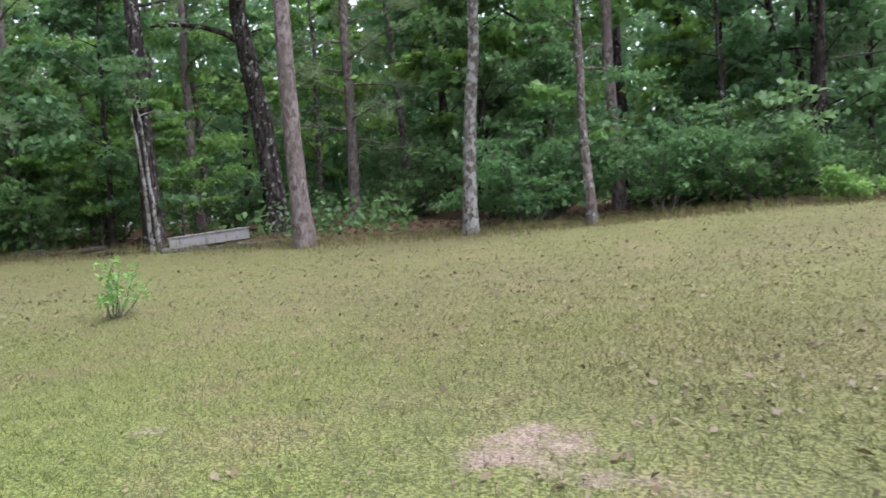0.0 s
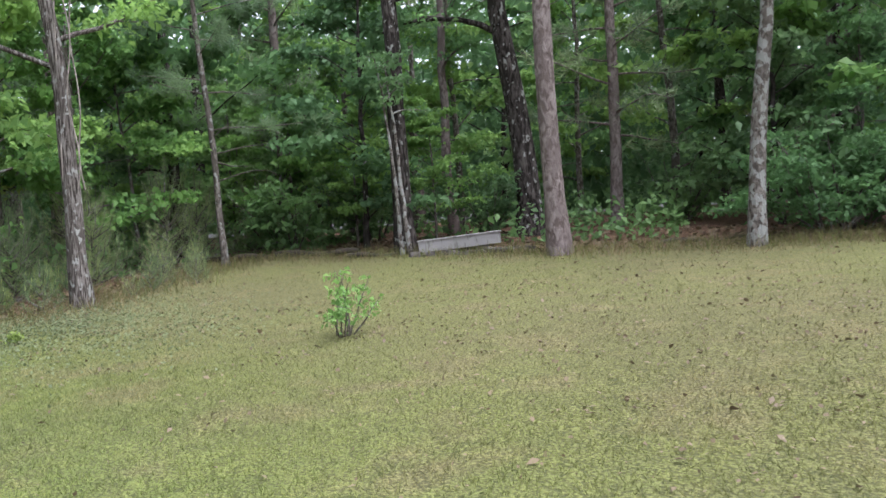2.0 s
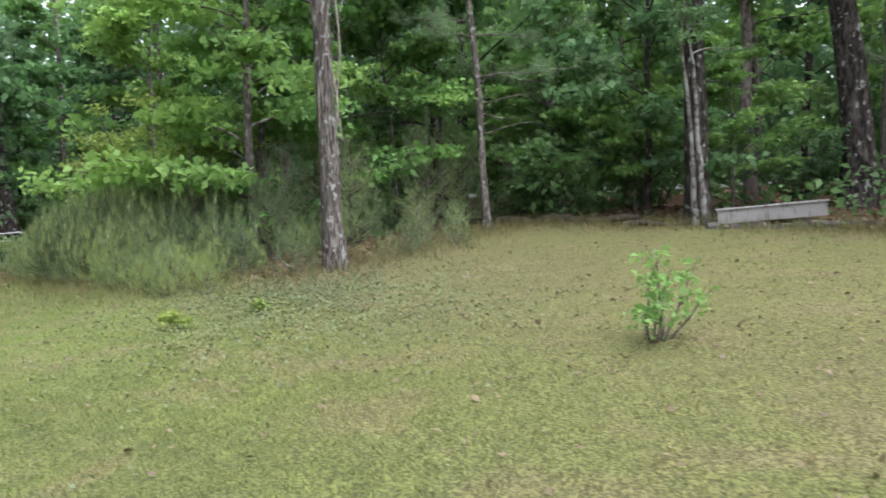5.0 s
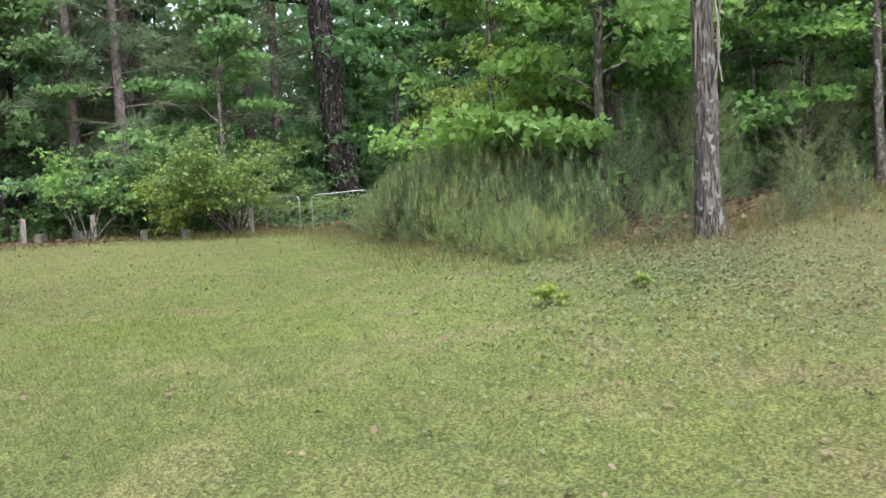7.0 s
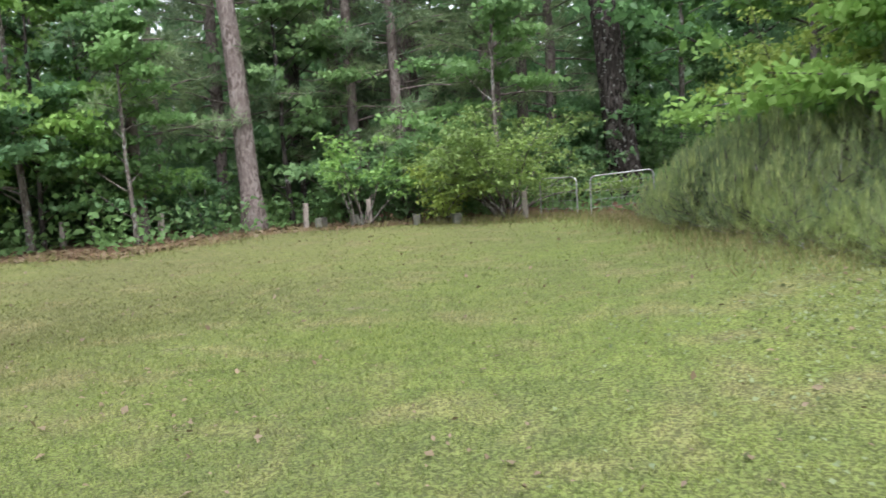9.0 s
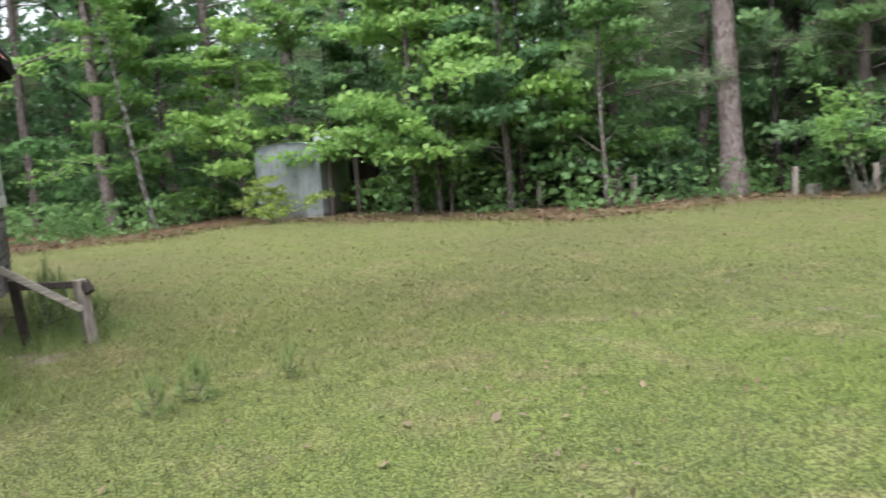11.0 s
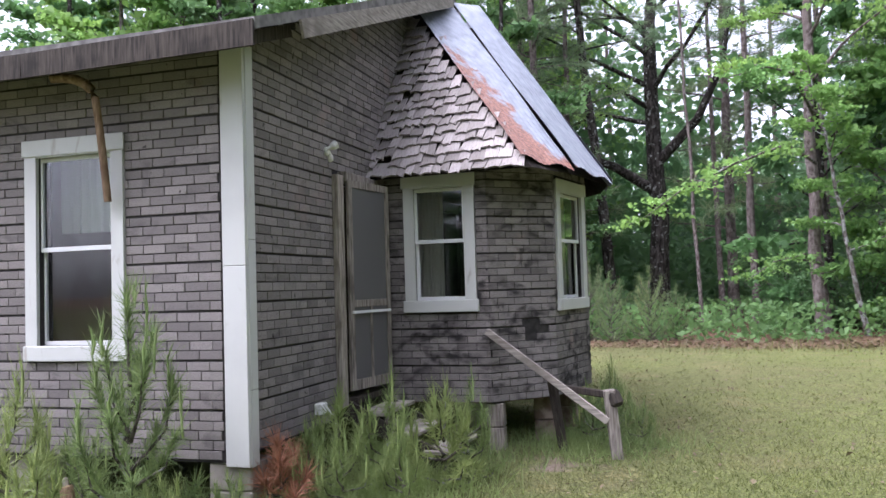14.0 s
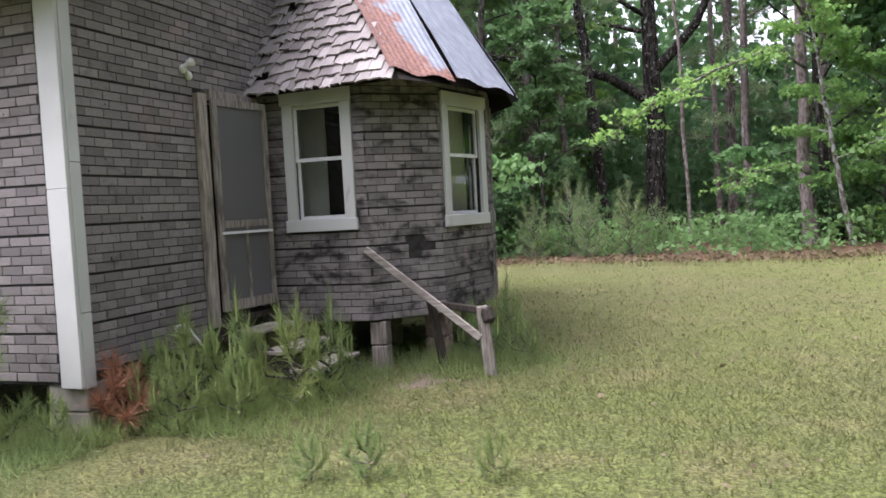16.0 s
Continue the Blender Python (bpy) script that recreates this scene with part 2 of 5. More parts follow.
M_PLASTIC = plain_mat("white_plastic", (0.62, 0.62, 0.6), (0.74, 0.74, 0.72), 5.0, 0.4)
M_PLASTER = plain_mat("interior_plaster", (0.33, 0.31, 0.28), (0.45, 0.43, 0.4), 2.0)
M_FLOOR = wood_mat("interior_boards", (0.08, 0.055, 0.035), (0.2, 0.14, 0.09), (30, 2, 2))
M_CURTAIN = leaf_mat("thin_white_curtain", (0.62, 0.62, 0.6), (0.72, 0.72, 0.7), 0.5)
M_TROUGH = paint_mat("flaking_white_metal", (0.27, 0.26, 0.25), (0.15, 0.145, 0.13), 0.56)
M_SCREEN = Mat("insect_screen")
_tr = M_SCREEN.n.new("ShaderNodeBsdfTransparent")
_mx = M_SCREEN.n.new("ShaderNodeMixShader")
_mx.inputs[0].default_value = 0.82
M_SCREEN.done((0.15, 0.145, 0.145), 0.7, 0.2)
M_SCREEN.link(_tr.outputs[0], _mx.inputs[1])
M_SCREEN.link(M_SCREEN.bsdf.outputs[0], _mx.inputs[2])
M_SCREEN.link(_mx.outputs[0], M_SCREEN.n["Material Output"].inputs[0])
M_SCREEN = M_SCREEN.m
M_GLASS = Mat("window_glass")
M_GLASS.bsdf.inputs["Transmission Weight"].default_value = 1.0
M_GLASS.bsdf.inputs["IOR"].default_value = 1.45
M_GLASS = M_GLASS.done((0.92, 0.95, 0.94), 0.02, 0, 0.5)


# ---- shape helpers ----
def fast_mesh(name, v, f, mats, attrs=(), smooth=False, index=None):
    me = bpy.data.meshes.new(name)
    v, f = np.asarray(v, np.float32), np.asarray(f, np.int32)
    n, k = f.shape
    me.vertices.add(len(v))
    me.vertices.foreach_set("co", v.ravel())
    me.loops.add(n * k)
    me.loops.foreach_set("vertex_index", f.ravel())
    me.polygons.add(n)
    me.polygons.foreach_set("loop_start", np.arange(0, n * k, k, dtype=np.int32))
    if index is not None:
        me.polygons.foreach_set("material_index", np.asarray(index, np.int32))
    me.update(calc_edges=True)
    for key, data in attrs:
        me.attributes.new(key, "FLOAT", "POINT").data.foreach_set("value", np.asarray(data, np.float32))
    for m in mats if isinstance(mats, (list, tuple)) else [mats]:
        me.materials.append(m)
    if smooth:
        me.polygons.foreach_set("use_smooth", np.ones(n, bool))
    return me


def part(name, bm, material, parent, label=""):
    """Link a bmesh or a mesh as one mesh object under a thing or a part."""
    if isinstance(bm, bmesh.types.BMesh):
        me = bpy.data.meshes.new(name)
        bmesh.ops.recalc_face_normals(bm, faces=bm.faces)
        bm.to_mesh(me)
        bm.free()
        me.materials.append(material)
    else:
        me = bm
    ob = new(name, me)
    ob.parent = parent
    if label:
        ob["label"] = label
    return ob


def thing(name, m, label, category, group="", kind=""):
    ob = new(name)
    ob.matrix_basis = m
    return tagged(ob, label, category, group, kind)


def add_box(bm, lo, hi, m=None, bevel=0.0):
    """A box from corner to corner, turned by m, with chamfered edges where bevel is given."""
    r = bmesh.ops.create_cube(bm, size=1.0)
    c = (Vector(lo) + Vector(hi)) / 2
    s = Vector(hi) - Vector(lo)
    for v in r["verts"]:
        v.co = Vector((v.co.x * s.x, v.co.y * s.y, v.co.z * s.z)) + c
    if bevel:
        ed = list({e for v in r["verts"] for e in v.link_edges})
        got = bmesh.ops.bevel(bm, geom=ed, offset=bevel, segments=1, affect="EDGES")
        vs = {v for fc in got["faces"] for v in fc.verts}
    else:
        vs = r["verts"]
    if m is not None:
        bmesh.ops.transform(bm, matrix=m, verts=list(vs))
    return bm


def box(lo, hi, m=None, bevel=0.0):
    return add_box(bmesh.new(), lo, hi, m, bevel)


def tube(points, radii, sides=8, rough=0.0, caps=True):
    """Vertices and quads of a tube along points."""
    p = np.asarray(points, float)
    n = len(p)
    t = np.gradient(p, axis=0)
    t /= np.linalg.norm(t, axis=1)[:, None] + 1e-9
    ref = np.where(np.abs(t[:, 2:3]) > 0.9, np.array([[1.0, 0, 0]]), np.array([[0, 0, 1.0]]))
    a = np.cross(t, ref)
    a /= np.linalg.norm(a, axis=1)[:, None] + 1e-9
    b = np.cross(t, a)
    ang = np.arange(sides) * 2 * math.pi / sides
    r = np.asarray(radii, float)[:, None] * (1 + rough * (rng.random((n, sides)) - 0.5))
    v = p[:, None, :] + r[:, :, None] * (np.cos(ang)[None, :, None] * a[:, None, :] + np.sin(ang)[None, :, None] * b[:, None, :])
    i, j = np.meshgrid(np.arange(n - 1), np.arange(sides), indexing="ij")
    q = np.stack([i * sides + j, i * sides + (j + 1) % sides, (i + 1) * sides + (j + 1) % sides, (i + 1) * sides + j], -1).reshape(-1, 4)
    return v.reshape(-1, 3), q


def join(pieces):
    vs, fs, k = [], [], 0
    for v, f in pieces:
        vs.append(v)
        fs.append(f + k)
        k += len(v)
    return np.concatenate(vs), np.concatenate(fs)


def kites(c, size, up=0.75, droop=0.15, slim=0.62):
    """Leaves as four-cornered folded kites round the centres c."""
    n = len(c)
    nrm = rng.normal(size=(n, 3)) * (1 - up) + np.array([0, 0, up])
    nrm /= np.linalg.norm(nrm, axis=1)[:, None]
    d = rng.normal(size=(n, 3))
    d -= nrm * (d * nrm).sum(1)[:, None]
    d /= np.linalg.norm(d, axis=1)[:, None]
    s = np.cross(nrm, d)
    k = (size * (0.6 + 0.8 * rng.random(n)))[:, None]
    tip = d * k * 0.62
    tip[:, 2] -= droop * k[:, 0]
    side = s * k * slim * 0.5
    v = np.stack([c - d * k * 0.38, c + side + d * k * 0.05 + nrm * k * 0.1, c + tip, c - side + d * k * 0.05 + nrm * k * 0.1], 1).reshape(-1, 3)
    return v, np.arange(4 * n).reshape(n, 4)


def needles(base, direction, length, width):
    """Single thin triangles from base along direction."""
    n = len(base)
    d = direction / (np.linalg.norm(direction, axis=1)[:, None] + 1e-9)
    s = np.cross(d, rng.normal(size=(n, 3)))
    s /= np.linalg.norm(s, axis=1)[:, None] + 1e-9
    w = np.asarray(width).reshape(-1, 1) * np.ones((n, 1))
    l = np.asarray(length).reshape(-1, 1) * np.ones((n, 1))
    v = np.stack([base - s * w / 2, base + s * w / 2, base + d * l], 1).reshape(-1, 3)
    return v, np.arange(3 * n).reshape(n, 3)


def softplus(v, k):
    return np.log1p(np.exp(np.clip(v / k, -40, 40))) * k


def height(x, y):
    """The lie of the land."""
    x, y = np.asarray(x, float), np.asarray(y, float)
    yy = softplus(y, 1.5) - softplus(y - 23.0, 2.0)
    xx = (softplus(-x - 11.5, 1.5) - softplus(-x - 24.0, 2.0)) / (1 + np.exp(-np.clip(y - 0.5, -30, 30)))
    return 0.053 * yy + 0.05 * xx


LAWN = [(26, 24), (-2, 21.5), (-5.5, 19.6), (-9, 17.6), (-11.5, 16.2), (-14.7, 13.9), (-18.6, 12.4), (-23, 9.2), (-19.5, 5.8), (-17.9, 4.2), (-18.2, 1.7),
        (-24.8, -1), (-28.4, -3.4), (-29, -6), (-28.6, -9), (-26.4, -12.2), (-21.9, -13.2), (-20.6, -18.3), (-19.3, -22.4), (-18.2, -23.2), (-15, -21.3), (-10.7, -22.2), (-5, -22.0), (26, -23)]


def lawn_distance(x, y):
    """Metres inside (positive) or outside (negative) the mown yard."""
    x, y = np.asarray(x, float), np.asarray(y, float)
    best, inside = np.full(x.shape, 1e9), np.zeros(x.shape, bool)
    for (ax, ay), (bx, by) in zip(LAWN, LAWN[1:] + LAWN[:1]):
        ex, ey = bx - ax, by - ay
        t = np.clip(((x - ax) * ex + (y - ay) * ey) / (ex * ex + ey * ey), 0, 1)
        best = np.minimum(best, np.hypot(x - ax - t * ex, y - ay - t * ey))
        hit = ((ay > y) != (by > y)) & (x < ex * (y - ay) / (ey if ey else 1e-9) + ax)
        inside ^= hit
    return np.where(inside, best, -best)


# ---- ground ----
BARE = [(-2.4, 3.65, 0.55), (-1.2, 3.52, 0.35), (-4.9, 2.95, 0.28), (1.2, 7.0, 0.9), (-14.8, -4.6, 0.9), (-16.4, -4.2, 0.7), (-12.2, -4.6, 0.3), (-19.6, -16.6, 0.7), (-23.0, -9.6, 1.0), (-10.5, -8.5, 0.7), (-13.4, -15.5, 1.0), (-15.6, 5.2, 0.8), (-12.2, 1.2, 0.3), (-10.5, -8.15, 0.5), (-13.6, 5.6, 0.7), (-11.0, 8.6, 0.8), (-27.4, -13.0, 0.6)]


def grid_axis(lo, hi):
    far = [20, 45, 100, 250, 600, 1500]
    return np.concatenate([lo - np.array(far[::-1]), np.arange(lo, hi + 0.01, 0.5), hi + np.array(far)])


gx, gy = np.meshgrid(grid_axis(-46, 22), grid_axis(-46, 44), indexing="ij")
gz = height(gx, gy) + 0.05 * np.array([noise.noise((a * 0.4, b * 0.4, 3)) for a, b in zip(gx.ravel(), gy.ravel())]).reshape(gx.shape)
ld = lawn_distance(gx, gy)
litter = np.maximum(np.clip(0.5 - ld / 1.6, 0, 1), np.clip(1.25 - np.hypot((gx + 26.6) / 2.6, (gy + 13.6) / 1.5), 0, 0.8))
bare = np.zeros(gx.shape)
for bx, by, br in BARE:
    bare = np.maximum(bare, np.clip(1.1 - np.hypot(gx - bx, gy - by) / (br * 1.5), 0, 0.75 if br < 0.6 else 0.42))
brown = np.maximum(np.clip(1 - ld / 2.6, 0, 1) * (gy > 3) * 0.9, 0.45 / (1 + np.exp(-(gy - 3.0) / 1.2)) + 0.28 / (1 + np.exp((gy + 5.0) / 1.2)))
I, J = np.meshgrid(np.arange(gx.shape[0] - 1), np.arange(gx.shape[1] - 1), indexing="ij")
W = gx.shape[1]
gf = np.stack([I * W + J, (I + 1) * W + J, (I + 1) * W + J + 1, I * W + J + 1], -1).reshape(-1, 4)
ground = new("ground", fast_mesh("ground", np.stack([gx, gy, gz], -1).reshape(-1, 3), gf, M_GROUND,
             (("litter", litter.ravel()), ("bare", bare.ravel()), ("brown", brown.ravel())), True))
tagged(ground, "mown yellowish-green lawn with bare soil, leaf litter under trees", "ground", kind="structure")


def ground_z(x, y):
    return float(height(x, y)) + 0.05 * noise.noise((x * 0.4, y * 0.4, 3)) - 0.02


# ---- the old house ----
def up(z):
    return Vector((0, 0, z))


def seg(p0, p1):
    """Frame of a wall that runs from p0 to p1: x along it, y inwards, z up; and its length."""
    a, b = Vector((*p0, 0)), Vector((*p1, 0))
    u = (b - a).normalized()
    m = Matrix(((u.x, -u.y, 0, a.x), (u.y, u.x, 0, a.y), (0, 0, 1, 0), (0, 0, 0, 1)))
    return m, (b - a).length


def wpart(name, bm, material, parent, label=""):
    """A part whose mesh is laid out in world metres."""
    ob = part(name, bm, material, parent, label)
    if parent.parent is None:
        ob.matrix_parent_inverse = parent.matrix_basis.inverted()
    return ob


def beam(bm, p, q, w, h, bevel=0.0):
    """A squared timber from p to q."""
    d = Vector(q) - Vector(p)
    m = Matrix.Translation(p) @ d.to_track_quat("X", "Z").to_matrix().to_4x4()
    return add_box(bm, (0, -w / 2, -h / 2), (d.length, w / 2, h / 2), m, bevel)


def wall_mesh(m, length, z0, z1, thick, holes=(), start=0.0):
    """One slab with openings that go through it, from start to length along the frame m."""
    bm = bmesh.new()
    holes = sorted(holes)
    if not holes:
        return add_box(bm, (start, 0, z0), (length, thick, z1), m)
    cuts = [start] + [(p[1] + q[0]) / 2 for p, q in zip(holes, holes[1:])] + [length]
    for (a, b, lo, hi), s, e in zip(holes, cuts, cuts[1:]):
        out = [(s, z0), (e, z0), (e, z1), (s, z1)]
        inn = [(a, lo), (b, lo), (b, hi), (a, hi)]
        ov = [[bm.verts.new(m @ Vector((x, y, z))) for x, z in out] for y in (0, thick)]
        iv = [[bm.verts.new(m @ Vector((x, y, z))) for x, z in inn] for y in (0, thick)]
        for k in range(4):
            n = (k + 1) % 4
            bm.faces.new((ov[0][k], ov[0][n], iv[0][n], iv[0][k]))
            bm.faces.new((ov[1][n], ov[1][k], iv[1][k], iv[1][n]))
            bm.faces.new((iv[0][k], iv[0][n], iv[1][n], iv[1][k]))
            if k in (0, 2) or (k == 1 and e == length) or (k == 3 and s == start):
                bm.faces.new((ov[0][n], ov[0][k], ov[1][k], ov[1][n]))
    bmesh.ops.remove_doubles(bm, verts=bm.verts, dist=0.0005)
    return bm


BW, BH = 0.205, 0.074


def brick_mesh(mat):
    bm = box((0.0034, -0.012, 0.004), (BW - 0.0034, -0.001, BH - 0.004), None, 0.0025)
    me = bpy.data.meshes.new("brick")
    bm.to_mesh(me)
    bm.free()
    me.materials.append(mat)
    return me


BRICK, SOOTY = brick_mesh(M_SIDING), brick_mesh(M_SOOT)
PENDING = []


def bricks_on(wall, m, s0, s1, z0, z1, holes=(), limit=None, most=300, kind=None):
    """Remember a field of siding bricks; they are laid at the end of the file."""
    PENDING.append((wall, m, s0, s1, z0, z1, tuple(holes), limit, most, kind or BRICK))


def lay_bricks(wall, m, s0, s1, z0, z1, holes, limit, most, kind):
    spots, z, row = [], z0, 0
    while z + BH < z1:
        free = [(s0, s1)]
        for x0, x1, y0, y1 in holes:
            if y0 - 0.03 < z + BH / 2 < y1 + 0.02:
                free = [(p, q) for f0, f1 in free for p, q in ((f0, min(f1, x0)), (max(f0, x1), f1)) if q - p > 0.02]
        shift = (BW / 2 if row % 2 else 0) + random.uniform(-0.02, 0.02)
        for f0, f1 in free:
            k = math.floor((f0 + shift) / BW)
            while k * BW - shift < f1 - 0.02:
                a, e = max(f0, k * BW - shift), min(f1, (k + 1) * BW - shift)
                k += 1
                if e - a > 0.02 and (limit is None or z + BH < limit((a + e) / 2)) and random.random() > 0.001:
                    spots.append((a, z, (e - a) / BW))
        z += BH + (0.012 if row % 5 == 4 else 0.0)
        row += 1
    vs, fs = [], []
    for i, (a, z, k) in enumerate(spots):
        mm = m @ pose(a, random.uniform(-0.002, 0.001), z, 0, random.uniform(-0.35, 0.35), 0) @ Matrix.Diagonal((k, 1, 1, 1))
        if i < most:
            b = new("brick", kind)
            b.parent, b.matrix_basis = wall, mm
        else:
            n = len(vs)
            me = kind
            vs += [mm @ v.co for v in me.vertices]
            fs += [[n + j for j in p.vertices] for p in me.polygons]
    if fs:
        me = bpy.data.meshes.new("brick_field")
        me.from_pydata(vs, [], fs)
        me.materials.append(kind.materials[0])
        tagged(part("brick_field", me, M_SIDING, wall), kind="stuff")


house = thing("house", pose(-8.54, -6.1, 0), "abandoned small house in grey brick-pattern siding with white trim", "house")
NW, NL = seg((-2.6, -6.1), (-8.54, -6.1))
WW, WL = seg((-8.54, -6.1), (-8.54, -15.5))
EW, EL = seg((-2.6, -15.5), (-2.6, -6.1))
SW, SL = seg((-8.54, -15.5), (-2.6, -15.5))
north_hole = (4.02, 4.74, 1.27, 2.9)
wall_n = wpart("wall", wall_mesh(NW, NL, 0.4, 3.71, 0.14, [north_hole]), M_JOINT, house, "wall with dark joints under grey siding")
west_holes = [(1.76, 2.58, 0.66, 2.76), (2.85, 5.95, 0.66, 2.75)]
wall_w = wpart("wall", wall_mesh(WW, WL, 0.46, 3.6, 0.14, west_holes), M_JOINT, house, "gable-end wall with dark joints under grey siding")
gb = bmesh.new()
for y0, y1, za, zb in ((-6.1, -10.8, 3.715, 5.485), (-10.8, -15.5, 5.485, 3.715)):
    q = [gb.verts.new((x, y, z)) for x in (-8.54, -8.4) for y, z in ((y0, 3.602), (y1, 3.602), (y1, zb + 0.002), (y0, za + 0.002))]
    for f in ((0, 1, 2, 3), (7, 6, 5, 4), (0, 4, 5, 1), (1, 5, 6, 2), (2, 6, 7, 3), (3, 7, 4, 0)):
        gb.faces.new([q[i] for i in f])
gable = wpart("gable", gb, M_JOINT, house)
wpart("wall", wall_mesh(EW, EL, 0.4, 3.62, 0.14), M_JOINT, house)
wpart("wall", wall_mesh(SW, SL, 0.4, 3.62, 0.14), M_JOINT, house)
wpart("floor", box((-8.38, -15.34, 0.5), (-2.76, -6.26, 0.64)), M_FLOOR, house, "wooden floor boards")
wpart("ceiling", box((-8.38, -15.34, 3.3), (-2.76, -6.26, 3.36)), M_PLASTER, house, "plaster ceiling")
wpart("partition", box((-5.6, -15.3, 0.645), (-5.5, -6.27, 3.29)), M_PLASTER, house, "plain interior partition")
bricks_on(wall_n, NW, 2.6, NL - 0.2, 0.42, 3.7, [(3.9, 4.87, 1.19, 3.0)])
bricks_on(wall_w, WW, 0.12, 3.1, 0.48, 3.612, [(1.61, 2.66, 0.4, 2.82), (2.62, 3.2, 0.4, 2.9)])
bricks_on(gable, WW, 0.02, 4.6, 3.61, 5.2, [], lambda s: 3.73 + 0.3767 * s, 0)

# bay
BAY = [(-8.54, -8.74), (-9.80, -8.74), (-10.38, -9.30), (-10.60, -10.40), (-10.42, -11.20), (-9.85, -12.10), (-8.54, -12.30)]
bay_windows = {0: (0.37, 1.14, 1.44, 2.86), 2: (0.08, 1.02, 1.41, 2.82), 4: (0.1, 0.95, 1.41, 2.82)}
for i in range(6):
    m, ln = seg(BAY[i], BAY[i + 1])
    o = bay_windows.get(i)
    hole = [(o[0] + 0.1, o[1] - 0.1, o[2] + 0.1, o[3] - 0.1)] if o else []
    w = wpart("wall", wall_mesh(m, ln, 0.5, 2.98, 0.1, hole), M_JOINT, house, "bay wall with soot-dark joints")
    if i < 4:
        bricks_on(w, m, -0.004, ln + 0.004, 0.5, 2.96, [o] if o else [(0.42, 0.56, 1.12, 1.25)] if i == 1 else [], None, 300, SOOTY)


def fan(points, z, thick):
    bm = bmesh.new()
    lo = [bm.verts.new((x, y, z)) for x, y in points]
    hi = [bm.verts.new((x, y, z + thick)) for x, y in points]
    bm.faces.new(lo)
    bm.faces.new(hi)
    n = len(points)
    for k in range(n):
        bm.faces.new((lo[k], lo[(k + 1) % n], hi[(k + 1) % n], hi[k]))
    return bm


inset = [(-8.55, -8.83), (-9.76, -8.83), (-10.29, -9.34), (-10.5, -10.4), (-10.33, -11.16), (-9.8, -12.0), (-8.55, -12.2)]
wpart("bay_floor", fan(inset, 0.48, 0.15), M_FLOOR, house, "sagging bay floor boards")
wpart("bay_ceiling", fan(inset, 2.88, 0.05), M_PLASTER, house)


def window(m, o, mid, depth=0.1, sill=True):
    """Sash window: casing, two sashes, two panes and a sill, in the frame m of its wall."""
    s0, s1, z0, z1 = o
    c = 0.115
    bm = wall_mesh(m @ Matrix.Translation((0, -0.037, 0)), s1, z0, z1, 0.035, [(s0 + c, s1 - c, z0 + c - 0.01, z1 - c - 0.02)], s0)
    win = wpart("window", bm, M_PAINT, house, "sash window in peeling white casing")
    wpart("head_board", box((s0 - 0.02, -0.05, z1 - c - 0.01), (s1 + 0.02, -0.038, z1 + 0.012), m, 0.004), M_PAINT, win)
    wpart("sill", box((s0 - 0.02, -0.05, z0 - 0.01), (s1 + 0.02, -0.001, z0 + c), m, 0.006), M_PAINT, win)
    a, b, lo, hi = s0 + c - 0.01, s1 - c + 0.01, z0 + c, z1 - c - 0.02
    for name, za, zb, y in (("lower_sash", lo, mid + 0.02, 0.045), ("upper_sash", mid - 0.02, hi, 0.015)):
        t = 0.035
        bm = wall_mesh(m @ Matrix.Translation((0, y, 0)), b, za, zb, 0.028, [(a + t, b - t, za + t, zb - t)], a)
        sash = wpart(name, bm, M_SASH, win)
        pane = wpart("pane", box((a + t, y + 0.011, za + t), (b - t, y + 0.015, zb - t), m), M_GLASS, win, "clear glass pane")
        pane.visible_shadow = False
    return win


def curtain(m, s0, s1, z0, z1, y):
    bm = bmesh.new()
    n = 26
    rows = []
    for z in (z1, (z0 + z1) / 2, z0):
        rows.append([bm.verts.new(m @ Vector((s0 + (s1 - s0) * i / n, y + 0.025 * math.sin(i * 1.9 + z), z))) for i in range(n + 1)])
    for p, q in zip(rows, rows[1:]):
        for i in range(n):
            bm.faces.new((p[i], p[i + 1], q[i + 1], q[i]))
    bmesh.ops.solidify(bm, geom=bm.faces[:], thickness=0.003)
    me = bpy.data.meshes.new("curtain")
    bm.to_mesh(me)
    bm.free()
    me.materials.append(M_CURTAIN)
    tagged(new("curtain", me), "thin greyish white curtain hanging inside a window", "curtain", "curtains in the windows")


window(NW, (3.9, 4.87, 1.19, 3.0), 2.1)
for i, o in bay_windows.items():
    m, ln = seg(BAY[i], BAY[i + 1])
    window(m, o, 2.17)
    if i < 4:
        curtain(m, o[0] + 0.05, o[1] - 0.08 if i == 2 else o[0] + 0.36, 1.35, 2.87, 0.2)
curtain(NW, 4.6, 4.8, 1.1, 3.1, 0.25)
curtain(NW, 3.95, 4.75, 2.25, 3.1, 0.32)

# corner boards, door, fittings
wpart("corner_board", box((NL - 0.17, -0.04, 0.38), (NL + 0.03, -0.002, 1.9), NW, 0.004), M_PAINT, house, "wide peeling white corner board")
wpart("corner_board", box((NL - 0.173, -0.037, 1.903), (NL + 0.027, -0.002, 3.6), NW, 0.004), M_PAINT, house, "wide peeling white corner board")
for a, b in ((0.37, 0.95), (0.953, 2.1), (2.103, 3.62)):
    wpart("corner_board", box((0.0, -0.032, a), (0.115, -0.002, b), WW, 0.004), M_PAINT, house, "peeling white corner board")

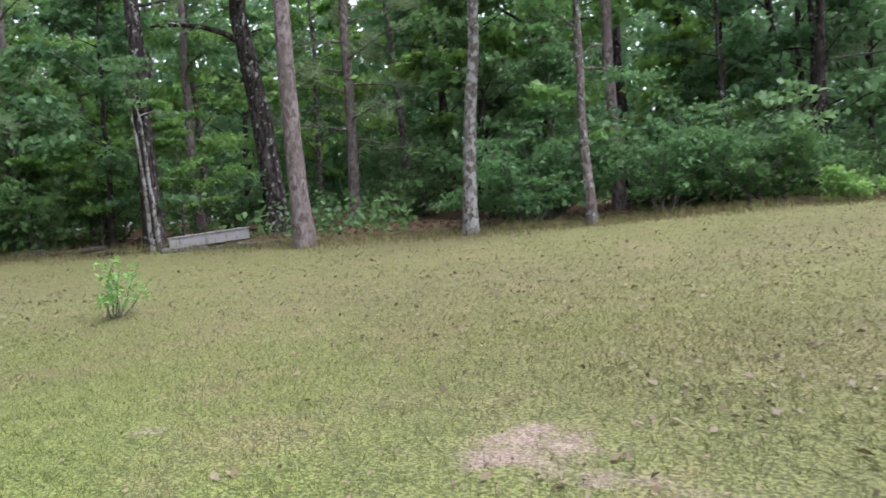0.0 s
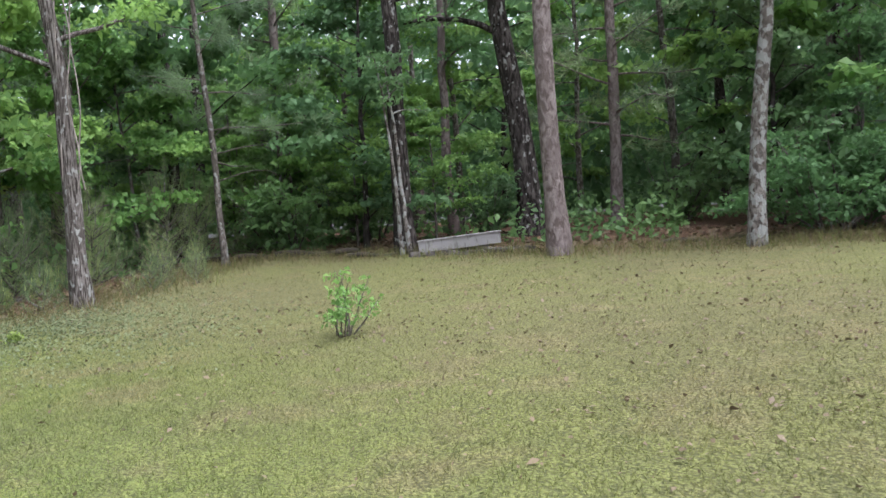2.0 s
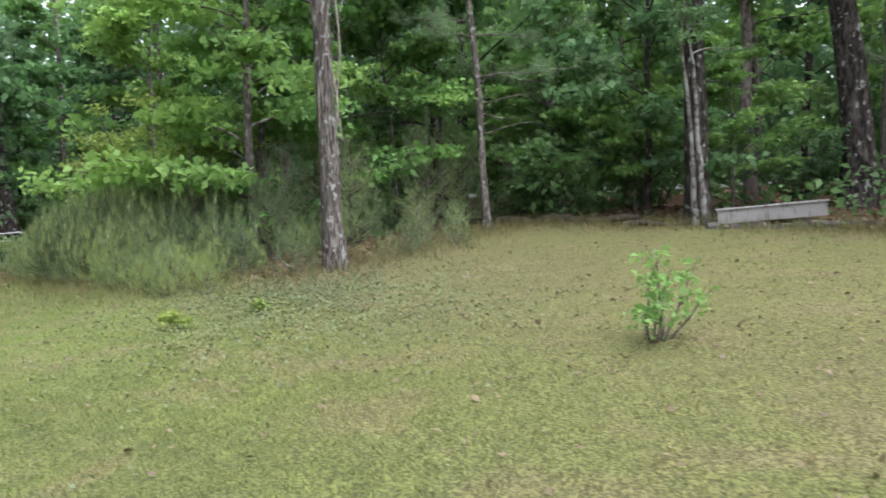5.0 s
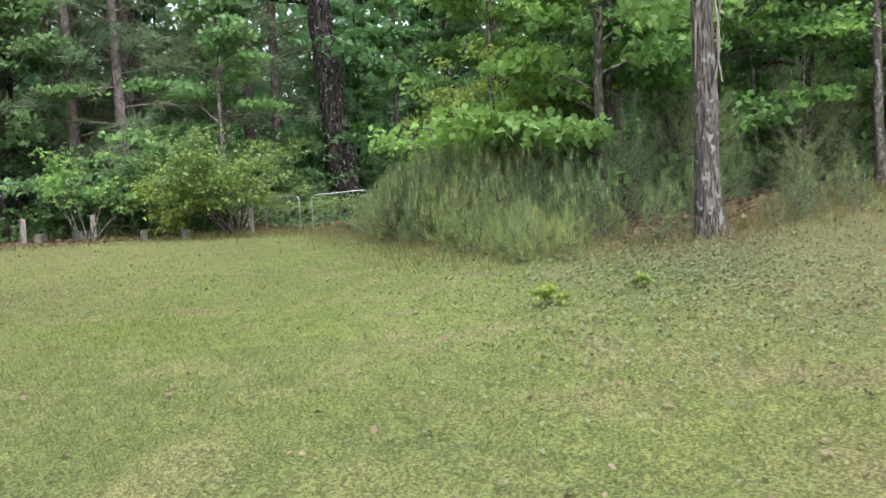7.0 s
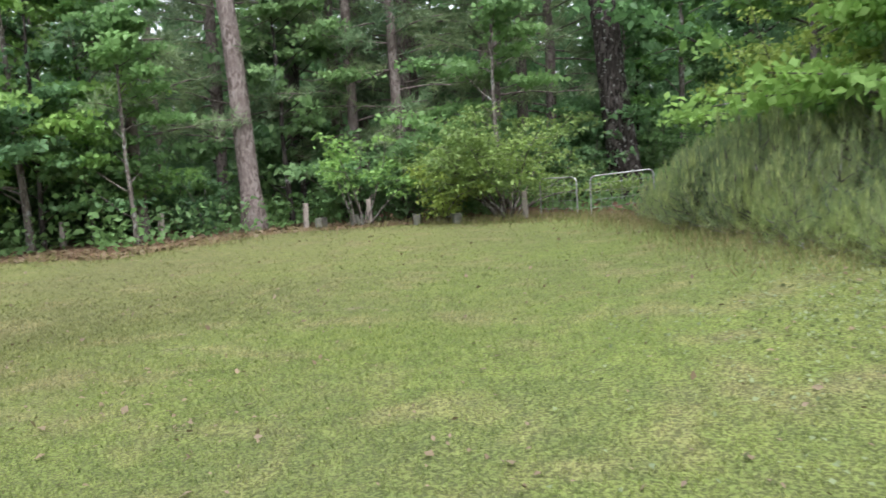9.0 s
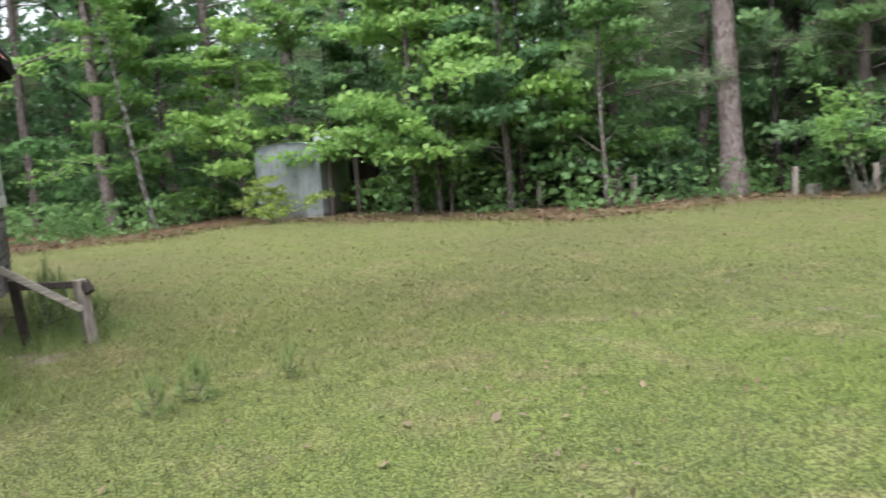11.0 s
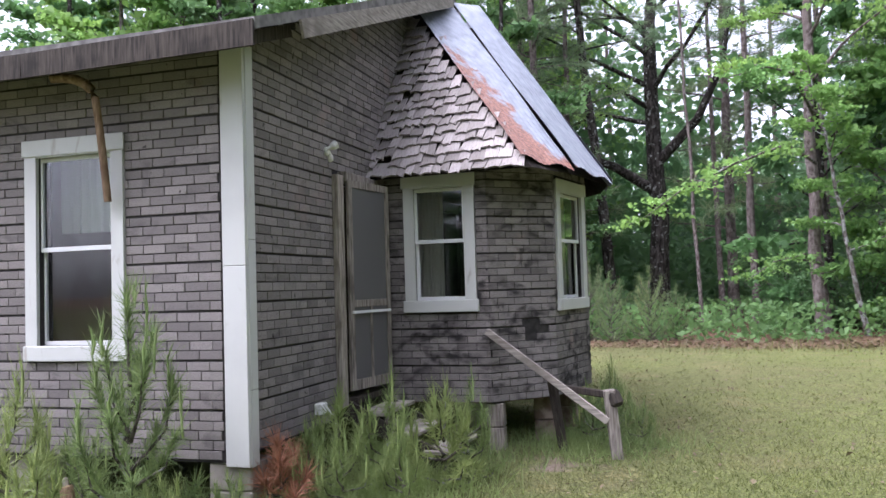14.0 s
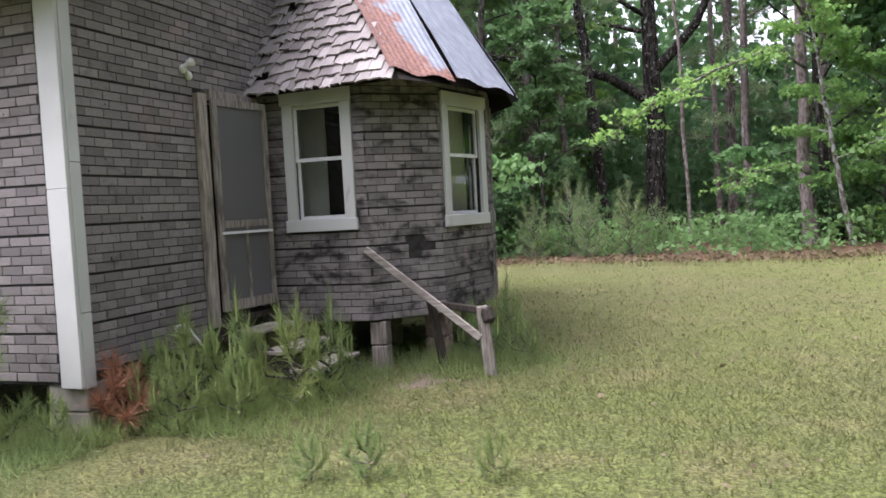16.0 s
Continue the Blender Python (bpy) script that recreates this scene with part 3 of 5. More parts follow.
bm = bmesh.new()
add_box(bm, (1.62, -0.07, 0.58), (1.75, -0.002, 2.8), WW, 0.006)
wpart("door_jamb", bm, M_WOOD_PALE, house, "bare weathered wooden door jamb")
wpart("door_head", box((1.755, -0.1, 2.74), (2.6, -0.002, 2.84), WW, 0.005), M_WOOD, house)
wpart("threshold", box((1.755, -0.16, 0.6), (2.6, 0.1, 0.66), WW, 0.005), M_WOOD_DARK, house)
DM = Matrix.Translation((-8.65, -7.86, 0.72)) @ seg((0, 0), (-0.13, -0.78))[0]
dw, dh = 0.77, 2.04
door = wpart("door", wall_mesh(DM, dw, 0, dh, 0.03, [(0.07, dw - 0.07, 0.1, dh - 0.07)]), M_WOOD, house, "grey wooden screen door standing slightly ajar")
wpart("middle_rail", box((0.07, 0.001, 0.8), (dw - 0.07, 0.029, 0.87), DM, 0.003), M_WOOD, door)
wpart("mullion", box((0.37, 0.002, 0.1), (0.41, 0.028, 0.8), DM, 0.003), M_WOOD, door)
wpart("screen", box((0.06, 0.012, 0.09), (dw - 0.06, 0.016, dh - 0.06), DM), M_SCREEN, door, "dusty grey insect screen")
wpart("push_bar", box((0.03, -0.02, 0.74), (dw - 0.03, -0.002, 0.765), DM), M_SASH, door, "pale push bar")
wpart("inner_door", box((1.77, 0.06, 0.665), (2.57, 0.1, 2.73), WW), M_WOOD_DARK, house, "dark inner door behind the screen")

# main roof
for sgn, name in ((1, "roof"), (-1, "roof")):
    bm = bmesh.new()
    y_e, z_e, y_r, z_r = -10.8 + sgn * 5.15, 3.56, -10.8, 5.5
    q = []
    for x in (-8.92, -2.2):
        for y, z in ((y_e, z_e), (y_r, z_r), (y_r, z_r + 0.09), (y_e, z_e + 0.09)):
            q.append(bm.verts.new((x, y, z)))
    for f in ((0, 1, 2, 3), (7, 6, 5, 4), (0, 4, 5, 1), (1, 5, 6, 2), (2, 6, 7, 3), (3, 7, 4, 0)):
        bm.faces.new([q[i] for i in f])
    wpart(name, bm, M_ROOF, house, "weathered grey shingle roof slope")
for p0, p1 in (((-8.92, -5.63, 3.53), (-6.9, -5.63, 3.5)), ((-6.895, -5.63, 3.5), (-2.2, -5.63, 3.53))):
    wpart("fascia", beam(bmesh.new(), p0, p1, 0.025, 0.19), M_WOOD_DARK, house, "sagging dark fascia board")
for i in range(11):
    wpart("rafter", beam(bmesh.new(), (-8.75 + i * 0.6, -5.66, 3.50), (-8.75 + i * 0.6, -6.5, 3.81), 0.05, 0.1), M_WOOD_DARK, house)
wpart("barge_board", beam(bmesh.new(), (-8.94, -6.35, 3.76), (-8.94, -10.78, 5.43), 0.025, 0.15), M_BOARD, house, "pale weathered barge board")
bend = [(-7.38 + 0.34 * max(0.0, (t - 0.6) / 0.4) ** 2, -6.0 + 0.22 * t, 2.45 + 0.98 * math.sin(t * math.pi / 2)) for t in np.linspace(0, 1, 14)]
bv_, bf_ = tube(bend, [0.038] * 14, 4)
wpart("eave_bracket", fast_mesh("eave_bracket", bv_, bf_, M_WOOD_TAN), M_WOOD_TAN, house, "bent tan wooden strip under the eave")

# bay roof
EV = [(-8.54, -8.62), (-10.34, -8.46), (-10.66, -9.14), (-10.93, -10.46), (-10.75, -11.35), (-10.05, -12.4), (-8.54, -12.62)]
EZ = 2.87
T1, T2 = Vector((-8.56, -10.22, 5.1)), Vector((-8.86, -10.95, 5.45))
bm = bmesh.new()
tops = [T1, T1 + Vector((-0.01, -0.01, 0)), T2, T2 + Vector((-0.34, -0.16, -0.02)), T2 + Vector((-0.28, -0.45, -0.02)), T2 + Vector((-0.06, -0.7, -0.02)), T2 + Vector((0.3, -0.8, -0.1))]
lo = [bm.verts.new((x + 0.05 * (i > 1), y, EZ - 0.03)) for i, (x, y) in enumerate(EV)]
hi = [bm.verts.new(t - up(0.05 if i < 2 else 0.3)) for i, t in enumerate(tops)]
for i in range(6):
    bm.faces.new((lo[i], lo[i + 1], hi[i + 1], hi[i]))
bmesh.ops.solidify(bm, geom=bm.faces[:], thickness=0.02)
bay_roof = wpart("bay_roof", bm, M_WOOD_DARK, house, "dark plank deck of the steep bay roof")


def sheet(a, b, c, d, ribs, rust, curl=0.0):
    """A ribbed metal sheet between eave a to b and top d to c."""
    nu, nv = 48, 14
    a, b, c, d = (np.array(p, float) for p in (a, b, c, d))
    u, v = np.meshgrid(np.linspace(0, 1, nu + 1), np.linspace(0, 1, nv + 1), indexing="ij")
    u3, v3 = u[..., None], v[..., None]
    p = (a * (1 - u3) + b * u3) * (1 - v3) + (d * (1 - u3) + c * u3) * v3
    nrm = np.cross(b - a, d - a)
    nrm /= np.linalg.norm(nrm)
    lift = 0.0035 * np.sin(u * ribs * 2 * math.pi) + 0.012 * np.sin(v * 9 + u * 3) * (1 - v) + 0.02 + curl * (1 - u) ** 3
    p = p + nrm * lift[..., None]
    p[:, 0, 2] += 0.02 * np.sin(u[:, 0] * 11)
    i, j = np.meshgrid(np.arange(nu), np.arange(nv), indexing="ij")
    w = nv + 1
    f = np.stack([i * w + j, (i + 1) * w + j, (i + 1) * w + j + 1, i * w + j + 1], -1).reshape(-1, 4)
    return fast_mesh("metal_sheet", p.reshape(-1, 3), f, M_SHEET, (("rust", rust(u, v).ravel()),), True)


def e3(i, dz=0.0):
    return (*EV[i], EZ + dz)


rusty = lambda u, v: np.clip(1.35 - u * 1.5, 0, 1) * np.clip(1.2 - v * 1.15, 0, 1) + np.clip(0.75 - v * 6, 0, 1)
clean = lambda u, v: 0.04 + np.clip(0.35 - v * 5, 0, 1)
for i, rf in ((1, rusty), (2, clean), (3, clean), (4, clean), (5, clean)):
    lap = Vector((0.15, 0, 0.02)) if i == 1 else Vector()
    ob = wpart("metal_sheet", sheet(Vector(e3(i)) + lap, e3(i + 1, -0.02 * (i == 2)), tops[i + 1], tops[i], 11, rf, {1: 0.085, 2: 0.025}.get(i, 0.0)), M_SHEET, bay_roof, "galvanised roof sheet with a rusted edge" if i == 1 else "dull galvanised roof sheet")

# six cut shake shapes, laid row by row on the first roof face
SHAKES = []
for k in range(6):
    bm = bmesh.new()
    w, l = 0.085 + 0.014 * k, 0.24
    xs = [-w / 2, -w / 6, w / 5, w / 2]
    ys = [random.uniform(-0.045, 0.015) for _ in xs]
    t = [[bm.verts.new((x, y, z)) for x, y in zip(xs, ys)] for z in (0.018, 0.0)]
    u = [[bm.verts.new((x, l, z)) for x in xs] for z in (0.003, 0.0)]
    for j in range(3):
        bm.faces.new((t[0][j], t[0][j + 1], u[0][j + 1], u[0][j]))
        bm.faces.new((t[1][j + 1], t[1][j], u[1][j], u[1][j + 1]))
        bm.faces.new((t[1][j], t[1][j + 1], t[0][j + 1], t[0][j]))
    bm.faces.new((t[1][0], t[0][0], u[0][0], u[1][0]))
    bm.faces.new((t[0][3], t[1][3], u[1][3], u[0][3]))
    me = bpy.data.meshes.new("shingle")
    bm.to_mesh(me)
    bm.free()
    me.materials.append(M_SHAKE)
    SHAKES.append((w, me))


def lay_shakes():
    a, b, top = Vector(e3(0)), Vector(e3(1)), Vector(T1)
    ux = (b - a).normalized()
    rise = top - a
    rise -= ux * rise.dot(ux)
    total = rise.length
    uy = rise.normalized()
    uz = ux.cross(uy)
    if uz.y < 0:
        uz = -uz
    lean = (top - a).dot(ux) / total
    row, made = 0, 0
    while row * 0.145 < total - 0.1 and made < 300:
        d = row * 0.145
        s, e = d * lean, (b - a).length * (1 - d / total) + d * lean - 0.1
        x = s - random.uniform(0, 0.05)
        while x < e - 0.02 and made < 300:
            w, me = random.choice(SHAKES)
            if random.random() > 0.04:
                p = a + ux * (x + w / 2) + uy * (d - 0.05 + random.uniform(-0.028, 0.02)) + uz * 0.03
                m = Matrix((ux, uy, uz)).transposed().to_4x4()
                if m.determinant() < 0:
                    m = Matrix((-ux, uy, uz)).transposed().to_4x4()
                m.translation = p
                o = new("shingle", me)
                o.parent = bay_roof
                o.matrix_basis = m @ pose(0, 0, random.uniform(0, 0.008), random.uniform(-9.0, -4.0), random.uniform(-5, 5), random.uniform(-8, 8))
                made += 1
            x += w + 0.006
        row += 1


# piers, steps and handrail
def pier(x, y, z1, w, mat, label, tilt=0.0, d=None):
    d = d or w
    g = ground_z(x, y)
    t = thing("pier", pose(x, y, g, tilt, tilt, 3), label, "pier", "piers under the house")
    h = (z1 - g) / 2
    for k in range(2):
        part("block", box((-w / 2, -d / 2, k * h), (w / 2, d / 2, (k + 1) * h - 0.006), None, 0.012), mat, t)
    return t


pier(-8.36, -6.3, 0.4, 0.36, M_BLOCK, "grey concrete block pier under the house corner")
pier(-9.82, -8.86, 0.49, 0.17, M_WOOD, "squared weathered timber post carrying the bay", 1.0)
pier(-10.22, -9.5, 0.49, 0.24, M_BRICKPIER, "crumbling brown brick pier under the bay")
pier(-10.3, -10.5, 0.49, 0.24, M_BRICKPIER, "crumbling brown brick pier under the bay")
pier(-9.3, -10.2, 0.49, 0.3, M_BLOCK, "grey concrete block pier under the bay")
for y in (-9.5, -12.5, -15.2):
    pier(-8.35, y, 0.46, 0.32, M_BLOCK, "grey concrete block pier under the house wall")
for x in (-6.4, -4.4, -2.9):
    pier(x, -6.3, 0.4, 0.32, M_BLOCK, "grey concrete block pier under the house wall")

steps = thing("porch_steps", pose(-9.0, -8.2, 0), "broken weathered wooden steps below the screen door", "steps")
for x, z in ((-8.86, 0.53), (-9.2, 0.36), (-9.52, 0.2)):
    wpart("tread", box((x - 0.14, -8.66, z - 0.035), (x + 0.14, -7.72 - (x + 9.5) * 0.1, z), pose(0, 0, 0), 0.006), M_BOARD, steps)
for y in (-7.8, -8.55):
    wpart("stringer", beam(bmesh.new(), (-8.62, y, 0.56), (-9.72, y, 0.0), 0.04, 0.16), M_WOOD_DARK, steps)

rail = thing("handrail", pose(-11.0, -8.6, 0), "collapsed grey wooden handrail leaning on the bay", "handrail")
wpart("post", box((-0.055, -0.055, -0.15), (0.055, 0.055, 0.68), pose(-11.05, -8.6, -0.02, 0, 5, 12), 0.008), M_WOOD, rail)
bm = beam(bmesh.new(), (-9.78, -8.68, 1.23), (-10.98, -8.54, 0.36), 0.035, 0.07, 0.004)
wpart("fallen_plank", bm, M_BOARD, rail, "grey plank fallen aslant")
wpart("rail", beam(bmesh.new(), (-10.42, -9.05, 0.62), (-11.0, -8.66, 0.6), 0.05, 0.07, 0.008), M_WOOD_DARK, rail, "dark rotten rail")
wpart("brace", beam(bmesh.new(), (-10.42, -8.74, 0.72), (-10.5, -8.86, -0.05), 0.09, 0.06, 0.006), M_WOOD_DARK, rail)
wpart("knot", box((-0.06, -0.07, -0.08), (0.07, 0.07, 0.08), pose(-11.04, -8.6, 0.57, 20, 15, 30), 0.028), M_WOOD_DARK, rail, "black rotten stub on the post")

lamp = thing("flood_light", pose(-8.55, -7.58, 3.0) @ Matrix.Scale(0.68, 4), "white twin-head flood light on the siding", "wall light")


def turned(profile, n=14):
    """A turned shape about z."""
    bm = bmesh.new()
    rings = [[bm.verts.new((r * math.cos(k * 2 * math.pi / n), r * math.sin(k * 2 * math.pi / n), z)) for k in range(n)] for r, z in profile]
    for p, q in zip(rings, rings[1:]):
        for k in range(n):
            bm.faces.new((p[k], p[(k + 1) % n], q[(k + 1) % n], q[k]))
    bm.faces.new(rings[0])
    bm.faces.new(rings[-1])
    return bm


for name, prof, mm in (("base", [(0.06, 0), (0.06, 0.03), (0.04, 0.05)], pose(0, 0, 0, 0, -90, 0)),
                       ("lamp_head", [(0.02, 0), (0.03, 0.05), (0.055, 0.1), (0.058, 0.16), (0.05, 0.165)], pose(-0.04, 0.03, 0.02, 40, -50, 0)),
                       ("lamp_head", [(0.02, 0), (0.03, 0.05), (0.055, 0.1), (0.058, 0.16), (0.05, 0.165)], pose(-0.04, -0.03, 0.0, 130, -30, 0))):
    bm = turned(prof)
    bmesh.ops.transform(bm, matrix=mm, verts=bm.verts)
    part(name, bm, M_PLASTIC, lamp)
outlet = thing("outlet_box", pose(-8.55, -7.28, 0.64), "small white outlet box with a looped conduit", "outlet box")
part("body", box((-0.07, -0.07, -0.05), (0.0, 0.07, 0.05), None, 0.01), M_PLASTIC, outlet)
cv, cf = tube([(-0.05 - 0.06 * math.sin(a), -0.07 - 0.1 * (1 - math.cos(a)), 0.02 - 0.12 * a) for a in np.linspace(0, 3, 10)], [0.012] * 10, 6)
part("conduit", fast_mesh("conduit", cv, cf, M_PLASTIC, (), True), M_PLASTIC, outlet)

# ---- shed, trough, gate and fence ----
shed = thing("shed", pose(-19.8, -23.3, ground_z(-19.8, -23.3)), "pale grey metal garden shed with a low barn roof", "shed")
SW_, SD_ = 2.1, 2.2
SMX = Matrix.Translation((-19.1, -24.1, 0.1)) @ Matrix(seg((0, 0), (-1.5, 1.7))[0])


def shed_profile(x):
    e = abs(x - SW_ / 2) / (SW_ / 2)
    return 1.95 + 0.3 * math.sqrt(max(0.0, 1 - e * e)) * 0.9


bm = bmesh.new()
cols = 42
ys = [(0.0, 0.012, 0.012, 0.0)[k % 4] for k in range(cols + 1)]
feet = [bm.verts.new((k * SW_ / cols, ys[k], 0)) for k in range(cols + 1)]
heads = [bm.verts.new((k * SW_ / cols, ys[k], shed_profile(k * SW_ / cols))) for k in range(cols + 1)]
for k in range(cols):
    bm.faces.new((feet[k], feet[k + 1], heads[k + 1], heads[k]))
bmesh.ops.solidify(bm, geom=bm.faces[:], thickness=0.01)
bmesh.ops.transform(bm, matrix=SMX, verts=bm.verts)
wpart("front_panel", bm, M_SHED, shed, "ribbed pale grey front panel")
for name, a, b in (("side_panel", (0.0, 0.02, 0), (0.03, SD_, 1.95)), ("side_panel", (SW_ - 0.03, 0.02, 0), (SW_, SD_, 1.95)), ("back_panel", (0.03, SD_ - 0.03, 0), (SW_ - 0.03, SD_, 1.95)), ("floor_frame", (0.03, 0.03, -0.1), (SW_ - 0.03, SD_ - 0.03, -0.0))):
    wpart(name, box(a, b, SMX), M_SHED, shed)
bm = bmesh.new()
rows = [[bm.verts.new((k * SW_ / 16, y, shed_profile(k * SW_ / 16) + 0.01)) for k in range(17)] for y in (-0.06, SD_ + 0.05)]
for k in range(16):
    bm.faces.new((rows[0][k], rows[0][k + 1], rows[1][k + 1], rows[1][k]))
bmesh.ops.solidify(bm, geom=bm.faces[:], thickness=0.03)
bmesh.ops.transform(bm, matrix=SMX, verts=bm.verts)
wpart("roof", bm, M_SHED, shed)
lean = thing("lean_to", pose(-21.2, -21.9, 0.0), "dark open lean-to beside the shed with pale roof edge", "lean-to")
for x, y in ((SW_ + 0.25, 0.2), (SW_ + 1.1, 0.2), (SW_ + 1.1, 1.9), (SW_ + 0.25, 1.9)):
    wpart("post", box((x - 0.06, y - 0.06, -0.15), (x + 0.06, y + 0.06, 2.25), SMX), M_WOOD_DARK, lean)
wpart("roof", box((SW_ - 0.1, 0.0, 2.25), (SW_ + 1.3, 2.2, 2.32), SMX), M_SHED, lean)
wpart("roof_edge", box((SW_ - 0.1, -0.03, 2.2), (SW_ + 1.3, -0.001, 2.45), SMX), M_SHED, lean, "pale roof edge board")
wpart("back_panel", box((SW_ + 0.2, 1.97, 0), (SW_ + 1.2, 2.0, 2.2), SMX), M_WOOD_DARK, lean)

trough = thing("trough", pose(-17.95, 12.9, ground_z(-17.95, 12.9)), "long white flaking metal trough tilted on blocks at the wood edge", "trough")
TM = Matrix.Translation((-18.35, 12.2, 1.02)) @ seg((0, 0), (1.1, 1.55))[0] @ pose(0, 0, 0, 0, -4.0, 0)
bm = bmesh.new()
TLn, TWd, TH = 1.95, 0.5, 0.26
for lo_, hi_ in (((0, 0, 0), (TLn, 0.02, TH)), ((0, -TWd, 0), (TLn, -TWd + 0.02, TH)), ((0, -TWd + 0.02, 0), (0.02, 0, TH)), ((TLn - 0.02, -TWd + 0.02, 0), (TLn, 0, TH)), ((0.02, -TWd + 0.02, 0), (TLn - 0.02, 0, 0.02))):
    add_box(bm, lo_, hi_, TM)
wpart("basin", bm, M_TROUGH, trough)
bm = bmesh.new()
for lo_, hi_ in (((-0.03, 0, TH), (TLn + 0.03, 0.05, TH + 0.03)), ((-0.03, -TWd - 0.03, TH), (TLn + 0.03, -TWd + 0.02, TH + 0.03)), ((-0.03, -TWd + 0.02, TH), (0.02, 0, TH + 0.03)), ((TLn - 0.02, -TWd + 0.02, TH), (TLn + 0.03, 0, TH + 0.03))):
    add_box(bm, lo_, hi_, TM, 0.004)
wpart("rim", bm, M_TROUGH, trough, "rusty rolled rim")
for k, s in enumerate((0.12, 0.8, 1.5)):
    p = TM @ Vector((s, -0.25, 0))
    g = ground_z(p.x, p.y) - 0.03
    wpart("support_block", box((-0.16, -0.2, 0), (0.16, 0.2, max(0.06, p.z - g)), pose(p.x, p.y, g, 0, 0, 50), 0.015), M_RUBBLE, trough)

rs = random.Random(5)
for k in range(13):
    p = TM @ Vector((-0.1 + k * 0.225 + rs.uniform(-0.05, 0.05), -0.74 + rs.uniform(-0.1, 0.08), 0))
    w, d, h = rs.uniform(0.09, 0.14), rs.uniform(0.06, 0.1), rs.uniform(0.07, 0.15)
    bm = box((-w, -d, -0.05), (w, d, h), None, 0.03)
    for v in bm.verts:
        v.co += Vector((rs.uniform(-0.02, 0.02), rs.uniform(-0.02, 0.02), rs.uniform(-0.02, 0.02)))
    me = bpy.data.meshes.new("rubble_stone")
    bm.to_mesh(me)
    bm.free()
    me.materials.append(M_RUBBLE)
    ob = new("rubble_stone", me)
    ob.matrix_world = pose(p.x, p.y, ground_z(p.x, p.y), rs.uniform(-8, 8), rs.uniform(-8, 8), rs.uniform(20, 80))
    tagged(ob, "dark weathered stone in a low row below the trough", "stone", "stones below the trough")


def log(x, y, length, r, yaw, mat, label, lift=0.0):
    n = 9
    pts = [((i / (n - 1) - 0.5) * length, 0.03 * math.sin(i * 1.7), 0.04 * math.sin(i * 1.1)) for i in range(n)]
    v, f = tube(pts, [r * (1.1 - 0.5 * i / n) for i in range(n)], 7, 0.3)
    ob = new("log", fast_mesh("log", v, f, mat, (), True))
    ob.matrix_world = pose(x, y, ground_z(x, y) + r * 0.7 + lift, 0, 0, yaw)
    tagged(ob, label, "log", "logs along the wood edge")


for x, y, l, r, a in ((-19.2, 11.6, 1.8, 0.07, 40), (-18.0, 12.6, 1.6, 0.06, 60), (-21.2, 10.8, 2.6, 0.1, 30), (-22.4, 10.0, 2.2, 0.09, 36), (-24.3, 8.6, 1.8, 0.12, 25), (-13.2, 16.4, 2.0, 0.05, 50), (-4.6, 20.5, 2.4, 0.06, 12), (-2.9, 20.9, 2.2, 0.05, 8)):
    log(x, y, l, r, a, M_WOOD_DARK, "fallen dark branch lying on leaf litter")

fence = thing("pipe_gate", pose(-29.2, -4.2, ground_z(-29.2, -4.2)), "bent galvanised pipe gate with wire mesh, half open", "gate")


def pipe(points, r, name, parent, mat=M_PIPE):
    v, f = tube(points, [r] * len(points), 8)
    return wpart(name, fast_mesh(name, v, f, mat, (), True), mat, parent)


def arch(p, q, h):
    """A pipe panel frame with rounded corners from p to q, h high."""
    p, q = np.array(p, float), np.array(q, float)
    d = (q - p) / np.linalg.norm(q - p)
    pts = [p, p + (0, 0, h - 0.12), p + (0, 0, h - 0.04) + d * 0.03, p + (0, 0, h) + d * 0.12, q + (0, 0, h) - d * 0.12, q + (0, 0, h - 0.04) - d * 0.03, q + (0, 0, h - 0.12), q]
    return [tuple(v) for v in pts]


for p, q, h in (((-29.2, -5.2, 0.05), (-28.9, -4.15, 0.05), 1.0), ((-28.7, -3.75, 0.05), (-28.9, -2.2, 0.15), 1.0)):
    pipe(arch(p, q, h), 0.018, "frame", fence)
    pp, qq = np.array(p), np.array(q)
    for k in range(1, 6):
        a = pp + (qq - pp) * k / 6
        pipe([tuple(a + (0, 0, 0.03)), tuple(a + (0, 0, h - 0.02))], 0.004, "wire", fence)
    for k in range(1, 5):
        pipe([tuple(pp + (0, 0, h * k / 5)), tuple(qq + (0, 0, h * k / 5))], 0.004, "wire", fence)
for k, (x, y) in enumerate(((-29.1, -5.6), (-29.3, -8.0), (-29.0, -10.2), (-28.9, -12.3), (-29.4, -14.5), (-26.5, -15.6), (-24.5, -17.2))):
    post = new("fence_post")
    post.matrix_world = pose(x, y, ground_z(x, y) - 0.1, rs.uniform(-4, 4), rs.uniform(-4, 4), rs.uniform(0, 90))
    tagged(post, "short grey weathered wooden fence post", "fence post", "fence posts along the wood")
    part("stake", box((-0.07, -0.07, 0), (0.07, 0.07, 0.85), None, 0.015), M_WOOD, post)
    part("staple", box((-0.01, -0.078, 0.7), (0.01, -0.069, 0.73)), M_PIPE, post)
